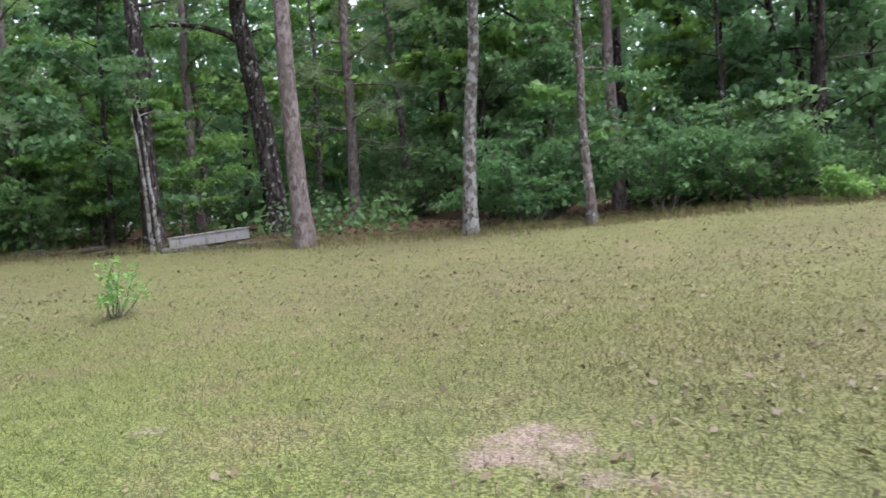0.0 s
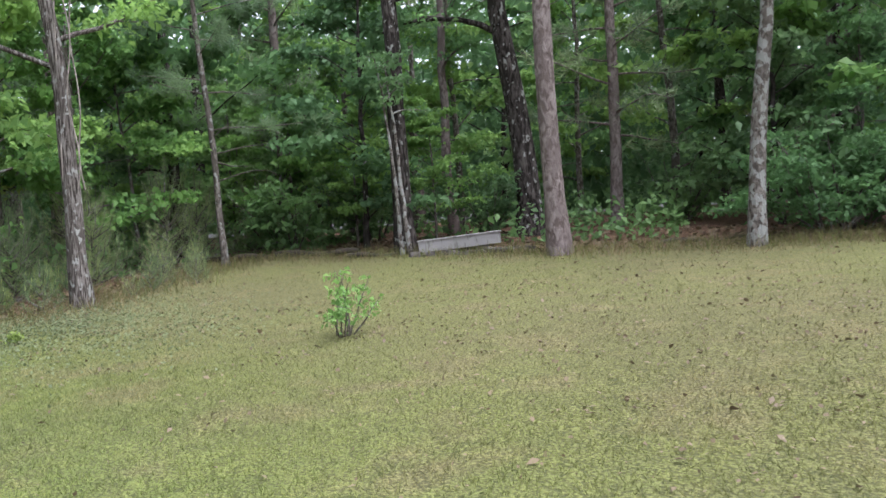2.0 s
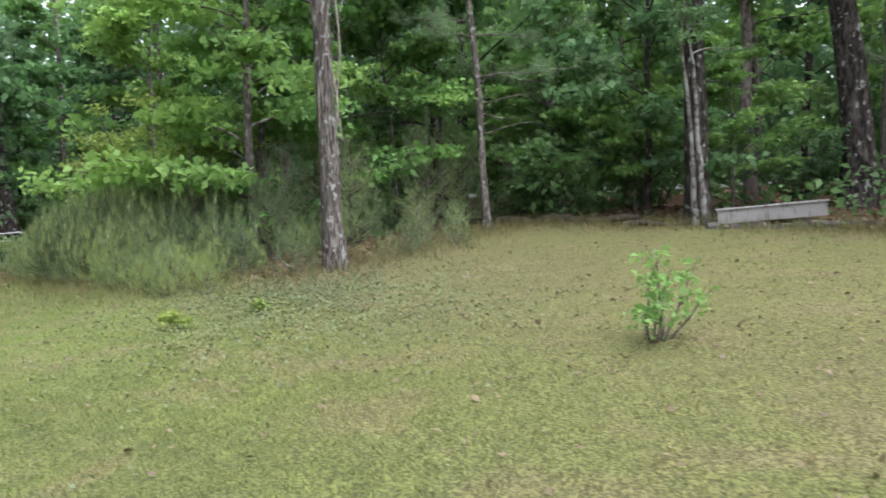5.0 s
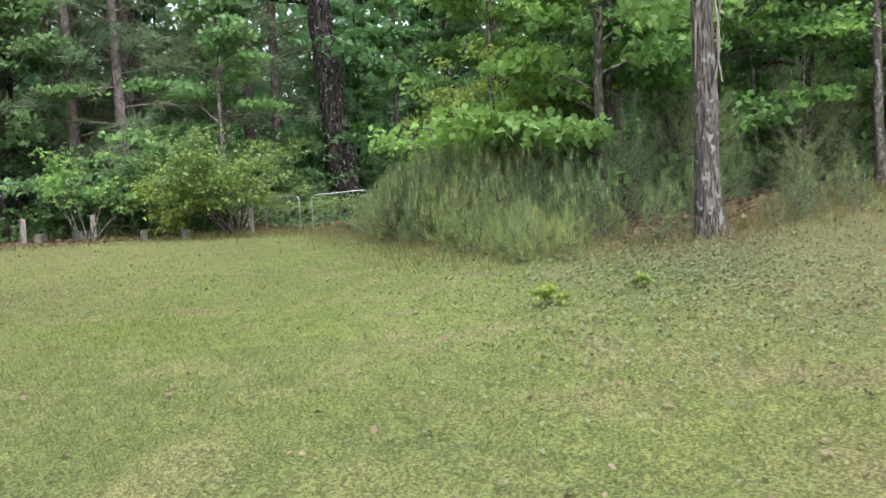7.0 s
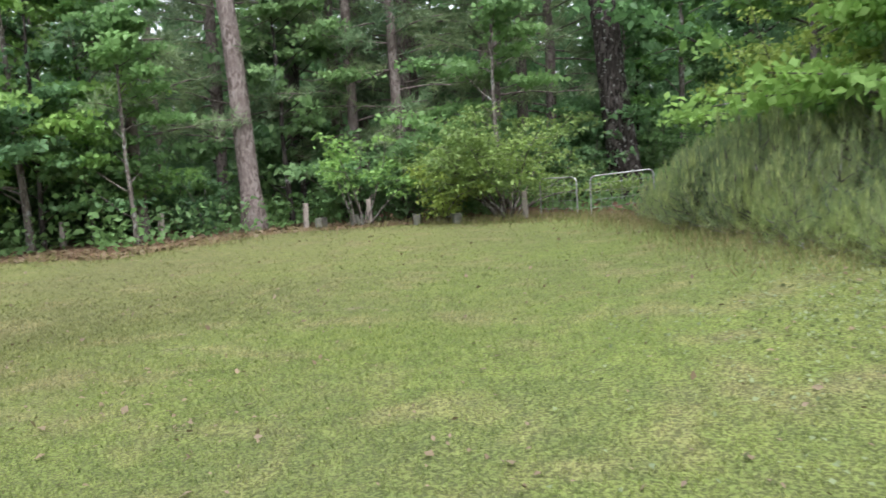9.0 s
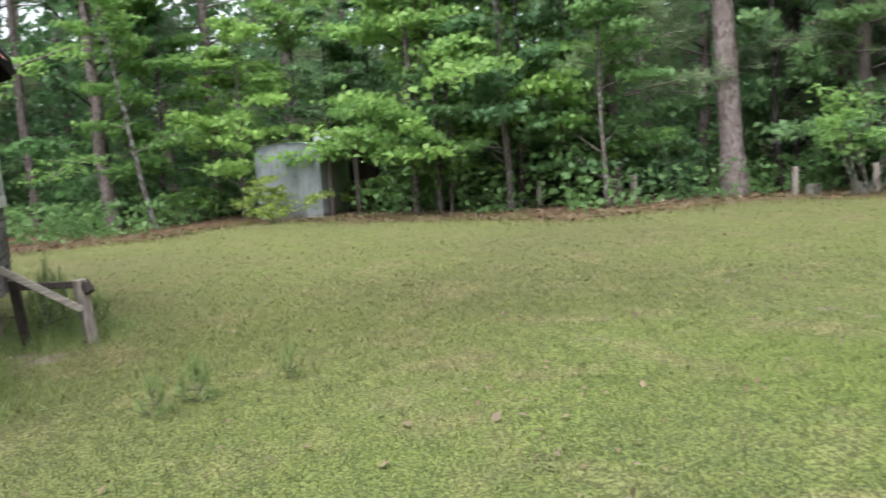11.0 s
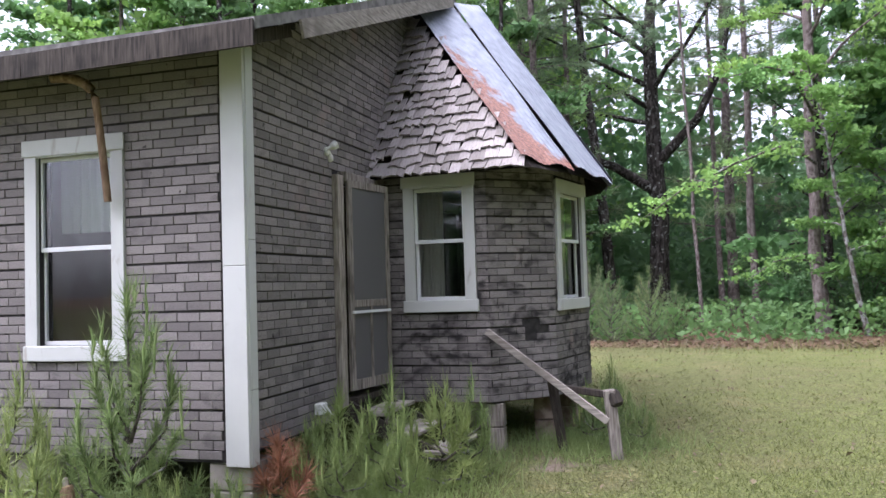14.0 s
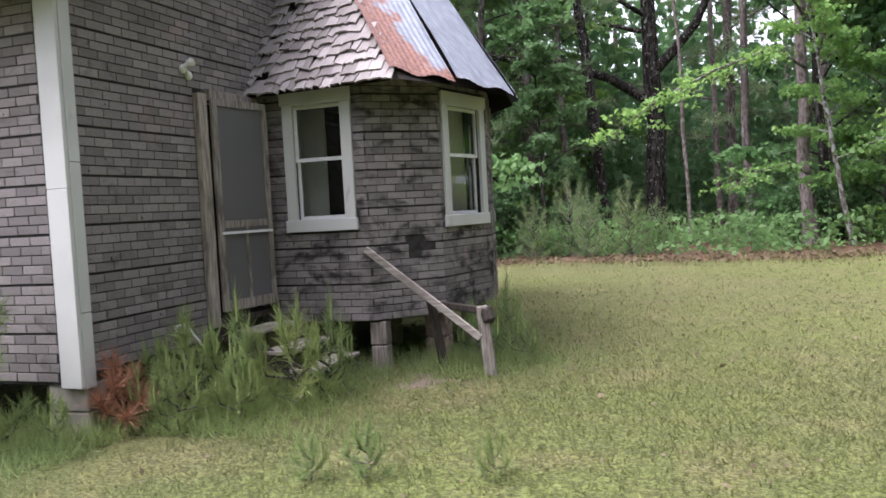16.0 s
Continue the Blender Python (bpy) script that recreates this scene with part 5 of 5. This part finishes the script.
# the thicket of young pines
YP = [young_pine("young longleaf pine with soft needles and pale candles", h, s, n, 0.2, m, group="thicket of young pines", spread=0.5, wild=1.1) for h, s, n, m in ((1.1, 12, 80, M_NEEDLE_YOUNG), (1.5, 15, 85, M_NEEDLE_SOFT), (0.8, 10, 75, M_NEEDLE_YOUNG), (1.9, 20, 95, M_NEEDLE_SOFT))]
SOFT = [young_pine("feathery grey-green young pine behind the hickory", h, s, n, 0.26, M_NEEDLE_SOFT, False, "feathery young pines", 0.42, 1.2) for h, s, n in ((2.6, 30, 120), (3.6, 40, 130))]
for n, (x, y, k, sc) in enumerate(((-20.6, 6.6, 0, 0.5), (-22.6, 7.4, 1, 0.8), (-24.0, 8.6, 0, 1.0), (-21.6, 5.4, 0, 0.9), (-23.4, 5.2, 1, 0.85), (-25.4, 6.2, 1, 0.9), (-20.4, 3.6, 0, 0.75), (-22.2, 2.2, 1, 0.7), (-26.6, 8.6, 1, 1.0), (-24.6, 10.6, 0, 1.0), (-21.4, 4.0, 1, 0.6), (-27.5, 4.0, 1, 1.0), (-9.6, -23.6, 0, 0.75), (-8.9, -24.6, 1, 0.7), (-10.6, -24.2, 0, 0.8), (-8.0, -23.8, 0, 0.7), (-11.3, -24.8, 0, 0.6))):
    (put if n < 2 else more)(SOFT[n if n < 2 else k], x, y, n * 57, sc)
first = set()
n = 0
for k in range(200):
    u = rng.random()
    ax, ay = -16.7 + u * -10.8, 1.55 + u * -4.2
    d = abs(rng.normal()) * 1.4 + 0.25
    x, y = ax + 0.55 * 0.5 * d - 0.8 * d * 0.7, ay + 0.9 * d
    if math.hypot(x + 17.95, y - 4.48) < 0.6:
        continue
    i = int(rng.integers(0, 3)) if d < 1.0 else int(rng.integers(0, 4))
    mound = math.exp(-((u - 0.6) / 0.26) ** 2)
    s = 0.4 + 0.52 * mound + 0.12 * rng.random() + min(0.15, d * 0.08)
    if i in first:
        more(YP[i], x, y, rng.random() * 360, s)
    else:
        put(YP[i], x, y, rng.random() * 360, s)
        first.add(i)
for x, y, s in ((-18.6, 5.9, 0.8), (-19.2, 6.3, 0.9), (-18.9, 6.9, 0.7), (-19.8, 7.2, 0.9), (-20.6, 7.4, 0.8), (-18.2, 5.4, 0.6), (-21.5, 5.5, 1.1), (-22.5, 6.2, 1.2), (-20.5, 5.0, 1.0), (-23.5, 5.0, 1.2), (-19.6, 4.6, 1.0), (-24.5, 6.4, 1.0)):
    more(YP[1], x, y, rng.random() * 360, s * 0.62)

# seedlings by the house
HP = [young_pine("young pine seedling with pale candles beside the house", h, s, n, 0.2, group="seedlings by the house", spread=sp) for h, s, n, sp in ((0.75, 9, 110, 0.5), (0.95, 10, 110, 0.4), (1.75, 16, 230, 0.24))]
hp = [(-9.0, -6.75, 0, 1.0), (-9.35, -6.9, 1, 0.85), (-9.75, -7.2, 0, 1.0), (-9.85, -7.6, 1, 0.75), (-9.2, -6.35, 0, 0.7), (-9.6, -6.55, 1, 0.6), (-8.85, -6.5, 0, 0.75), (-9.5, -6.7, 0, 0.6),
      (-7.95, -5.5, 2, 0.95), (-7.0, -5.4, 1, 1.0), (-6.5, -5.2, 0, 1.1), (-7.4, -5.2, 0, 0.75), (-8.3, -5.4, 0, 0.55), (-6.0, -5.5, 1, 1.2), (-8.6, -5.75, 0, 0.5), (-10.75, -9.2, 0, 0.75), (-11.0, -9.5, 1, 0.6), (-11.25, -9.2, 0, 0.55), (-10.85, -9.9, 1, 0.7), (-7.2, -5.9, 1, 0.7), (-11.15, -5.54, 0, 0.42), (-11.9, -5.65, 0, 0.34), (-10.82, -5.45, 0, 0.36)]
stump = thing("broken_stake", pose(-7.46, -5.5, ground_z(-7.46, -5.5)), "pale broken wooden stake in the weeds", "stake")
part("shaft", box((-0.045, -0.03, -0.1), (0.045, 0.03, 0.36), pose(0, 0, 0, 8, 12, 20), 0.012), M_WOOD_TAN, stump)
part("splinter", box((-0.02, -0.015, 0.33), (0.02, 0.015, 0.42), pose(0, 0, 0, 8, 12, 20), 0.008), M_WOOD, stump)
used = set()
for x, y, i, s in hp:
    if i in used:
        more(HP[i], x, y, rng.random() * 360, s)
    else:
        put(HP[i], x, y, rng.random() * 360, s)
        used.add(i)
put(young_pine("dead rust-red pine seedling against the corner pier", 0.55, 9, 130, 0.22, M_NEEDLE_DEAD, False, spread=0.35), -8.72, -6.3)

# the woods
WOODS = [
    broad_tree("tall forest hardwood with a layered leafy crown", 16, 0.18, 1.8, 4.4, 24, 11, 18, 0.3, M_BARK_DARK, M_LEAF, group="trees of the woods"),
    broad_tree("forest hardwood with light green layered leaves", 14, 0.14, 1.4, 4.0, 24, 11, 18, 0.28, M_BARK_GREY, M_LEAF_LIGHT, group="trees of the woods"),
    broad_tree("understorey tree with leaves coloured dark as in shade", 11, 0.11, 0.8, 3.4, 24, 11, 18, 0.27, M_BARK_DARK, M_LEAF_DARK, group="trees of the woods"),
    pine_tree("forest pine with soft dark boughs", 17, 0.2, 2.5, 36, 3.4, 14, 15, 0.42, M_BARK_PINE, group="trees of the woods", width=0.038),
    pine_tree("bare-stemmed forest pine with a high crown", 18, 0.17, 9, 20, 3.0, 12, 13, 0.38, M_BARK_PINE, group="trees of the woods", width=0.034, low_limbs=6),
]
UNDER = [
    broad_tree("leafy understorey sapling at the wood edge", 6.5, 0.07, 0.7, 2.6, 24, 9, 20, 0.19, M_BARK_GREY, M_LEAF, group="understorey saplings"),
    broad_tree("bright layered understorey sapling at the wood edge", 5.5, 0.06, 0.8, 2.4, 22, 9, 20, 0.19, M_BARK_GREY, M_LEAF_LIGHT, group="understorey saplings"),
    broad_tree("leafy understorey sapling with leaves coloured dark as in shade", 7.5, 0.08, 0.6, 2.8, 24, 9, 20, 0.2, M_BARK_DARK, M_LEAF_DARK, group="understorey saplings"),
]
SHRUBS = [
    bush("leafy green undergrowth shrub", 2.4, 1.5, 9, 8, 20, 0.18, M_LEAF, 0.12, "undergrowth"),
    bush("green undergrowth shrub with leaves coloured dark as in shade", 3.2, 1.8, 9, 8, 21, 0.195, M_LEAF_DARK, 0.12, "undergrowth"),
    bush("light green undergrowth shrub", 1.8, 1.2, 8, 7, 19, 0.16, M_LEAF_LIGHT, 0.1, "undergrowth"),
]
taken, fresh = [(-19.8, -23.3), (-21.0, -22.0), (-35.3, -3.9), (-19.0, 16.3), (-22.7, 16.3), (-10.6, -34.5), (-15.4, -26.9)], set()


SIGHT = [((-3, 2), (-25.4, 7.5), 1.1), ((-3, 2), (-23.4, 9.1), 0.8), ((-1, 1), (-19.0, 16.3), 1.4), ((-3, 1.8), (-22.7, 16.3), 1.0), ((-6, 1.5), (-35.3, -3.9), 2.8), ((-9, 0.4), (-28.2, -13.7), 1.5), ((-12.3, -0.7), (-10.6, -34.5), 2.2), ((-12.6, -0.8), (-8.6, -31.5), 1.0), ((-11, -0.3), (-15.4, -26.9), 1.2), ((-12, -0.7), (-13.9, -31.6), 0.9), ((-12, -0.7), (-12.9, -35.0), 0.7), ((-10, 0), (-20.2, -23.0), 2.6), ((-10.5, 0), (-19.0, -24.0), 2.6)]


def hides(x, y):
    """Whether a tree here would stand before one of the named trees."""
    if -25.5 < x < -17 and -1.5 < y < 8.5:
        return True
    for (ax, ay), (bx, by), w in SIGHT:
        ex, ey = bx - ax, by - ay
        t = ((x - ax) * ex + (y - ay) * ey) / (ex * ex + ey * ey)
        if 0 < t < 1 and math.hypot(x - ax - t * ex, y - ay - t * ey) < w:
            return True
    return False


def scatter(kinds, weights, count, near, far, gap, smin, smax, ok=None):
    tries = 0
    while count and tries < 9000:
        tries += 1
        x, y = rng.uniform(-46, 14), rng.uniform(-50, 44)
        d = -float(lawn_distance(np.array([x]), np.array([y]))[0])
        if not near < d < far or hides(x, y) or (ok and not ok(x, y)) or any((x - a) ** 2 + (y - b) ** 2 < gap * gap for a, b in taken):
            continue
        w = np.array(weights(x, y), float)
        i = int(rng.choice(len(kinds), p=w / w.sum()))
        s = rng.uniform(smin, smax)
        if (id(kinds), i) in fresh:
            more(kinds[i], x, y, rng.random() * 360, s)
        else:
            put(kinds[i], x, y, rng.random() * 360, s)
            fresh.add((id(kinds), i))
        taken.append((x, y))
        count -= 1


def tree_mix(x, y):
    if y < -18 and x > -18:
        return (1, 3, 0.5, 1, 5)
    # mostly dark-leaf trees here, their leaf colour carries the shade inside the wood
    if y > 14 and x > -17:
        return (3, 0.4, 7, 1, 3)
    if y > 7:
        return (4, 5, 1, 2, 1)
    if x < -26 and y < -4:
        return (2, 1, 2, 6, 1)
    return (3, 4, 3, 2, 1)


def shrub_mix(x, y):
    if y > 14 and x > -17:
        return (3, 6, 0.5)
    if y < -15:
        return (3, 3, 4)
    return (4, 4, 2)


def under_mix(x, y):
    if y > 14 and x > -17:
        return (3, 0.6, 6)
    if y > 5:
        return (3, 5, 1)
    if y < -15:
        return (3, 4, 2)
    return (3, 3, 2)


def edge_ok(x, y):
    """Keep the ground behind the pine and the trough open, as a dark clearing."""
    return not (-19.5 < x < -9 and y < 17.5 - (x + 9) * 0.35 and y > 10) or rng.random() < 0.12


def south_open(x, y):
    return not (-9 < x < 4 and y < -24 and rng.random() < 0.4)


scatter(WOODS, tree_mix, 56, 2.6, 13, 2.3, 0.8, 1.15, south_open)
for n, (x, y, s) in enumerate(((-32.5, -10.6, 1.0), (-33.5, -13.5, 1.1), (-31.6, -17.2, 1.0), (-36.0, -9.0, 1.1), (-31.0, -20.5, 1.0), (-33.6, -7.6, 0.9), (-30.6, -15.6, 0.9), (-35.0, -16.5, 1.1), (-32.0, -12.2, 1.0), (-34.6, -11.2, 1.1), (-37.5, -12.2, 1.2), (-38.5, -8.4, 1.2), (-36.8, -14.4, 1.1), (-34.0, -19.0, 1.1))):
    more(WOODS[3], x, y, n * 77, s)
    taken.append((x, y))
for n, (x, y, s) in enumerate(((-6.6, -30.0, 1.0), (-3.0, -31.5, 1.1), (-5.0, -36.5, 1.2), (-13.4, -37.0, 1.2))):
    more(WOODS[3], x, y, n * 50, s)
    taken.append((x, y))
scatter(WOODS, lambda x, y: (2, 3, 0, 3, 3), 30, 1.5, 22, 1.9, 0.95, 1.2, lambda x, y: x > -7 and y < -22)
scatter(UNDER, under_mix, 46, 1.9, 9, 1.7, 0.75, 1.2, edge_ok)
for n, (x, y, k, sc) in enumerate(((-22.6, 12.8, 1, 0.7), (-24.8, 11.9, 0, 0.75), (-27.0, 10.9, 1, 0.8), (-20.9, 14.4, 1, 0.7), (-25.9, 13.6, 1, 0.9), (-28.6, 8.4, 1, 0.9))):
    more(UNDER[k], x, y, n * 63, sc)
scatter(WOODS, tree_mix, 28, 12, 26, 2.6, 0.9, 1.2)
scatter(SHRUBS, shrub_mix, 76, 1.5, 8, 1.4, 0.6, 1.15, edge_ok)

scatter(SHRUBS, shrub_mix, 40, 2.5, 12, 1.3, 0.7, 1.2, lambda x, y: y < 6 and not (-20 < x < -17 and y < -22 and y > -26))

# distant woods: one mass of leaves behind everything
dn = 1500000
dx_, dy_ = rng.uniform(-75, 40, dn), rng.uniform(-80, 75, dn)
dd_ = lawn_distance(dx_, dy_)
keep_ = (dd_ < -15) & (dd_ > -44) & ((dx_ + 0.35 * np.abs(dy_) < 12) | (dy_ < -38) & (dx_ < 30))
dx_, dy_ = dx_[keep_][:190000], dy_[keep_][:190000]
dc = np.stack([dx_, dy_, 0.6 + height(dx_, dy_) + rng.random(len(dx_)) ** 1.1 * (np.where((dy_ < -38) & (dx_ > -5), 20, np.where((dy_ < -20) & (dx_ <= -5), 9.5, 15)) + 3 * np.sin(dx_ * 0.5) + 3 * np.sin(dy_ * 0.43))], 1)
n1 = len(dc)
hn = 300000
hx, hy = rng.uniform(-75, 40, hn), rng.uniform(-80, 75, hn)
hd_ = lawn_distance(hx, hy)
hk = (hd_ < -30) & (hd_ > -44) & ((hx + 0.35 * np.abs(hy) < 14) | (hy < -38) & (hx < 34))
hx, hy = hx[hk][:34000], hy[hk][:34000]
dc = np.concatenate([dc, np.stack([hx, hy, 0.5 + height(hx, hy) + rng.random(len(hx)) ** 1.5 * 9], 1)])
dv, df = kites(dc, np.where(np.arange(len(dc)) < n1, 0.56, 0.85), 0.2)
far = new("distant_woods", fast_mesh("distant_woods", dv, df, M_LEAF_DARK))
tagged(far, "distant green woods behind the yard", "woods", kind="stuff")

# ---- grass, weeds and fallen leaves ----
def sow(count, weight):
    """Random places in the yard, kept by weight(x, y)."""
    got = []
    total = 0
    while total < count:
        x, y = rng.uniform(-30, 10, 400000), rng.uniform(-24, 22, 400000)
        keep = rng.random(400000) < weight(x, y)
        got.append(np.stack([x[keep], y[keep]], 1))
        total += int(keep.sum())
    return np.concatenate(got)[:count]


def lattice(field, x, y):
    """Look a value up in the half-metre grid of the ground."""
    i = np.searchsorted(gx[:, 0], x) - 1
    j = np.searchsorted(gy[0], y) - 1
    tx = (x - gx[i, 0]) / (gx[i + 1, 0] - gx[i, 0])
    ty = (y - gy[0, j]) / (gy[0, j + 1] - gy[0, j])
    return (field[i, j] * (1 - tx) + field[i + 1, j] * tx) * (1 - ty) + (field[i, j + 1] * (1 - tx) + field[i + 1, j + 1] * tx) * ty


def near_walk(x, y):
    """Density of grass: thick along the strips the walk passes."""
    a = np.hypot((x + 3.4) / 1.0, y - 3.8)
    b = np.hypot(x + 8.5, y - 0.8)
    c = np.hypot(x + 12.5, y + 4.6)
    e = np.minimum(np.minimum(np.maximum(a - 2.2, 0), np.maximum(b - 3.0, 0)), np.maximum(c - 2.6, 0))
    w = 1.0 / (1.0 + (e / 1.9) ** 2)
    return np.where(lattice(ld, x, y) > -0.2, w, 0) * (1 - 0.9 * np.clip(lattice(bare, x, y) * 1.2, 0, 1)) * ~((x > -8.5) & (y < -6.3))


gp = sow(290000, near_walk)
gzs = lattice(gz, gp[:, 0], gp[:, 1])
edge = np.clip(1 - lattice(ld, gp[:, 0], gp[:, 1]) / 2.0, 0, 1)
bl = (0.03 + 0.045 * rng.random(len(gp))) * (1 + 2.2 * edge * rng.random(len(gp)))
far_w = 1 + 0.16 * np.clip(np.hypot(gp[:, 0] + 8, gp[:, 1]) - 6, 0, 14)
gd = rng.normal(size=(len(gp), 3)) * 0.75 + np.array([0, 0, 0.8])
gd[:, 2] = np.abs(gd[:, 2]) + 0.08
bv, bf = needles(np.column_stack([gp, gzs - 0.004]), gd, bl, 0.0065 * far_w)
br_ = np.repeat(lattice(brown, gp[:, 0], gp[:, 1]), 3)
grass = new("grass", fast_mesh("grass", bv, bf, M_BLADE, (("brown", br_),)))
tagged(grass, "short yellowish green lawn grass", "grass", kind="stuff")


def tall_weight(x, y):
    d = lattice(ld, x, y)
    return np.exp(-((d - 0.2) / 0.9) ** 2) * np.where(y < -8, 0.25, 0.9)


tp = sow(26000, tall_weight)
tz = lattice(gz, tp[:, 0], tp[:, 1])
td = rng.normal(size=(len(tp), 3)) * 0.35 + np.array([0, 0, 1.0])
tv, tf = needles(np.column_stack([tp, tz]), td, 0.12 + 0.22 * rng.random(len(tp)), 0.012)
tall = new("tall_grass", fast_mesh("tall_grass", tv, tf, M_BLADE, (("brown", np.repeat(rng.random(len(tp)), 3)),)))
tagged(tall, "uncut straw-coloured grass along the wood edge", "grass", kind="stuff")


def house_weeds(x, y):
    a = np.exp(-((y + 5.75) / 0.5) ** 2) * (x > -8.9) * (x < -3)
    b = np.exp(-((x + 9.3) / 0.6) ** 2) * (y > -8.6) * (y < -6.2)
    c = np.exp(-(np.hypot(x + 10.7, y + 9.2) / 0.6) ** 2)
    return np.clip(a + b + c, 0, 1) * 0.8


hw = sow(16000, house_weeds)
hd = rng.normal(size=(len(hw), 3)) * 0.5 + np.array([0, 0, 0.9])
hv, hf = needles(np.column_stack([hw, lattice(gz, hw[:, 0], hw[:, 1])]), hd, 0.1 + 0.2 * rng.random(len(hw)), 0.009)
weeds = new("weeds", fast_mesh("weeds", hv, hf, M_NEEDLE_YOUNG))
tagged(weeds, "rank green weeds at the foot of the house", "weeds", kind="stuff")


def leaf_fall(x, y):
    d = lattice(ld, x, y)
    w = 0.12 + 0.5 * np.exp(-((y - 9) / 5.0) ** 2) * (x > -14) + 0.7 * np.exp(-(np.hypot(x + 15.0, y - 4.2) / 2.6) ** 2) + 0.8 * np.exp(-(np.hypot(x + 1.5, y - 3.6) / 1.8) ** 2) + 0.3 * np.exp(-(np.hypot(x + 12.3, y + 4.6) / 1.6) ** 2)
    patch = 0.25 + 0.75 * (np.sin(x * 2.1 + 1.6 * np.sin(y * 1.7)) * np.sin(y * 2.3 + 1.4 * np.sin(x * 1.9)) > 0.05)
    return np.where(d > -1.5, np.clip(w, 0, 1) * patch, 0) * ~((x > -8.4) & (y < -6.3))


lp_ = sow(17000, leaf_fall)
lc = np.column_stack([lp_, lattice(gz, lp_[:, 0], lp_[:, 1]) + 0.025])
fv, ff = kites(lc, 0.03 + 0.045 * rng.random(len(lc)) ** 3, 0.7, 0.02, 0.6)
fallen = new("fallen_leaves", fast_mesh("fallen_leaves", fv, ff, M_FALLEN))
tagged(fallen, "scattered dry brown fallen leaves", "leaves", kind="stuff")


def ivy_weight(x, y):
    return np.exp(-(np.hypot((x + 15.2) / 1.3, y - 3.4) / 2.0) ** 2) * 0.9


iv_ = sow(9000, ivy_weight)
ic = np.column_stack([iv_, lattice(gz, iv_[:, 0], iv_[:, 1]) + 0.02 + 0.05 * rng.random(len(iv_))])
ivv, ivf = kites(ic, np.full(len(ic), 0.038), 0.7, 0.05, 0.8)
ivy = new("ground_ivy", fast_mesh("ground_ivy", ivv, ivf, M_IVY))
tagged(ivy, "grey-green creeping weeds and leaves near the hickory", "weeds", kind="stuff")


def litter_weight(x, y):
    d = lattice(ld, x, y)
    return np.where((d < 0.3) & (d > -4.5), 0.7, 0.0)


lq = sow(12000, litter_weight)
qc = np.column_stack([lq, lattice(gz, lq[:, 0], lq[:, 1]) + 0.03])
qv, qf = kites(qc, 0.09 + 0.06 * rng.random(len(qc)), 0.75, 0.05, 0.7)
lit = new("leaf_litter", fast_mesh("leaf_litter", qv, qf, M_FALLEN))
tagged(lit, "brown leaf litter under the trees", "leaves", kind="stuff")

# low green growth under the trees
cover = []
while sum(len(c) for c in cover) < 42000:
    ux_, uy_ = rng.uniform(-46, 16, 200000), rng.uniform(-48, 44, 200000)
    ud = -lawn_distance(ux_, uy_)
    patch = np.sin(ux_ * 0.9 + 2 * np.sin(uy_ * 0.6)) * np.sin(uy_ * 0.8 + 1.7 * np.sin(ux_ * 0.5))
    ok_ = (ud > 1.6) & (ud < 15) & (patch > np.where(uy_ > 8, 0.25, -0.25)) & (rng.random(200000) < np.where(ud < 7, 1.0, 0.5))
    cover.append(np.stack([ux_[ok_], uy_[ok_]], 1))
cover = np.concatenate(cover)[:42000]
cz = height(cover[:, 0], cover[:, 1]) + 0.05 + rng.random(len(cover)) ** 1.6 * 0.95
cv_, cf_ = kites(np.column_stack([cover, cz]), np.full(len(cover), 0.2), 0.5)
under = new("undergrowth", fast_mesh("undergrowth", cv_, cf_, M_LEAF))
tagged(under, "low green seedlings and creepers under the trees", "undergrowth", kind="stuff")

# ---- small pieces: siding bricks and roof shingles ----
lay_shakes()
for entry in PENDING:
    lay_bricks(*entry)
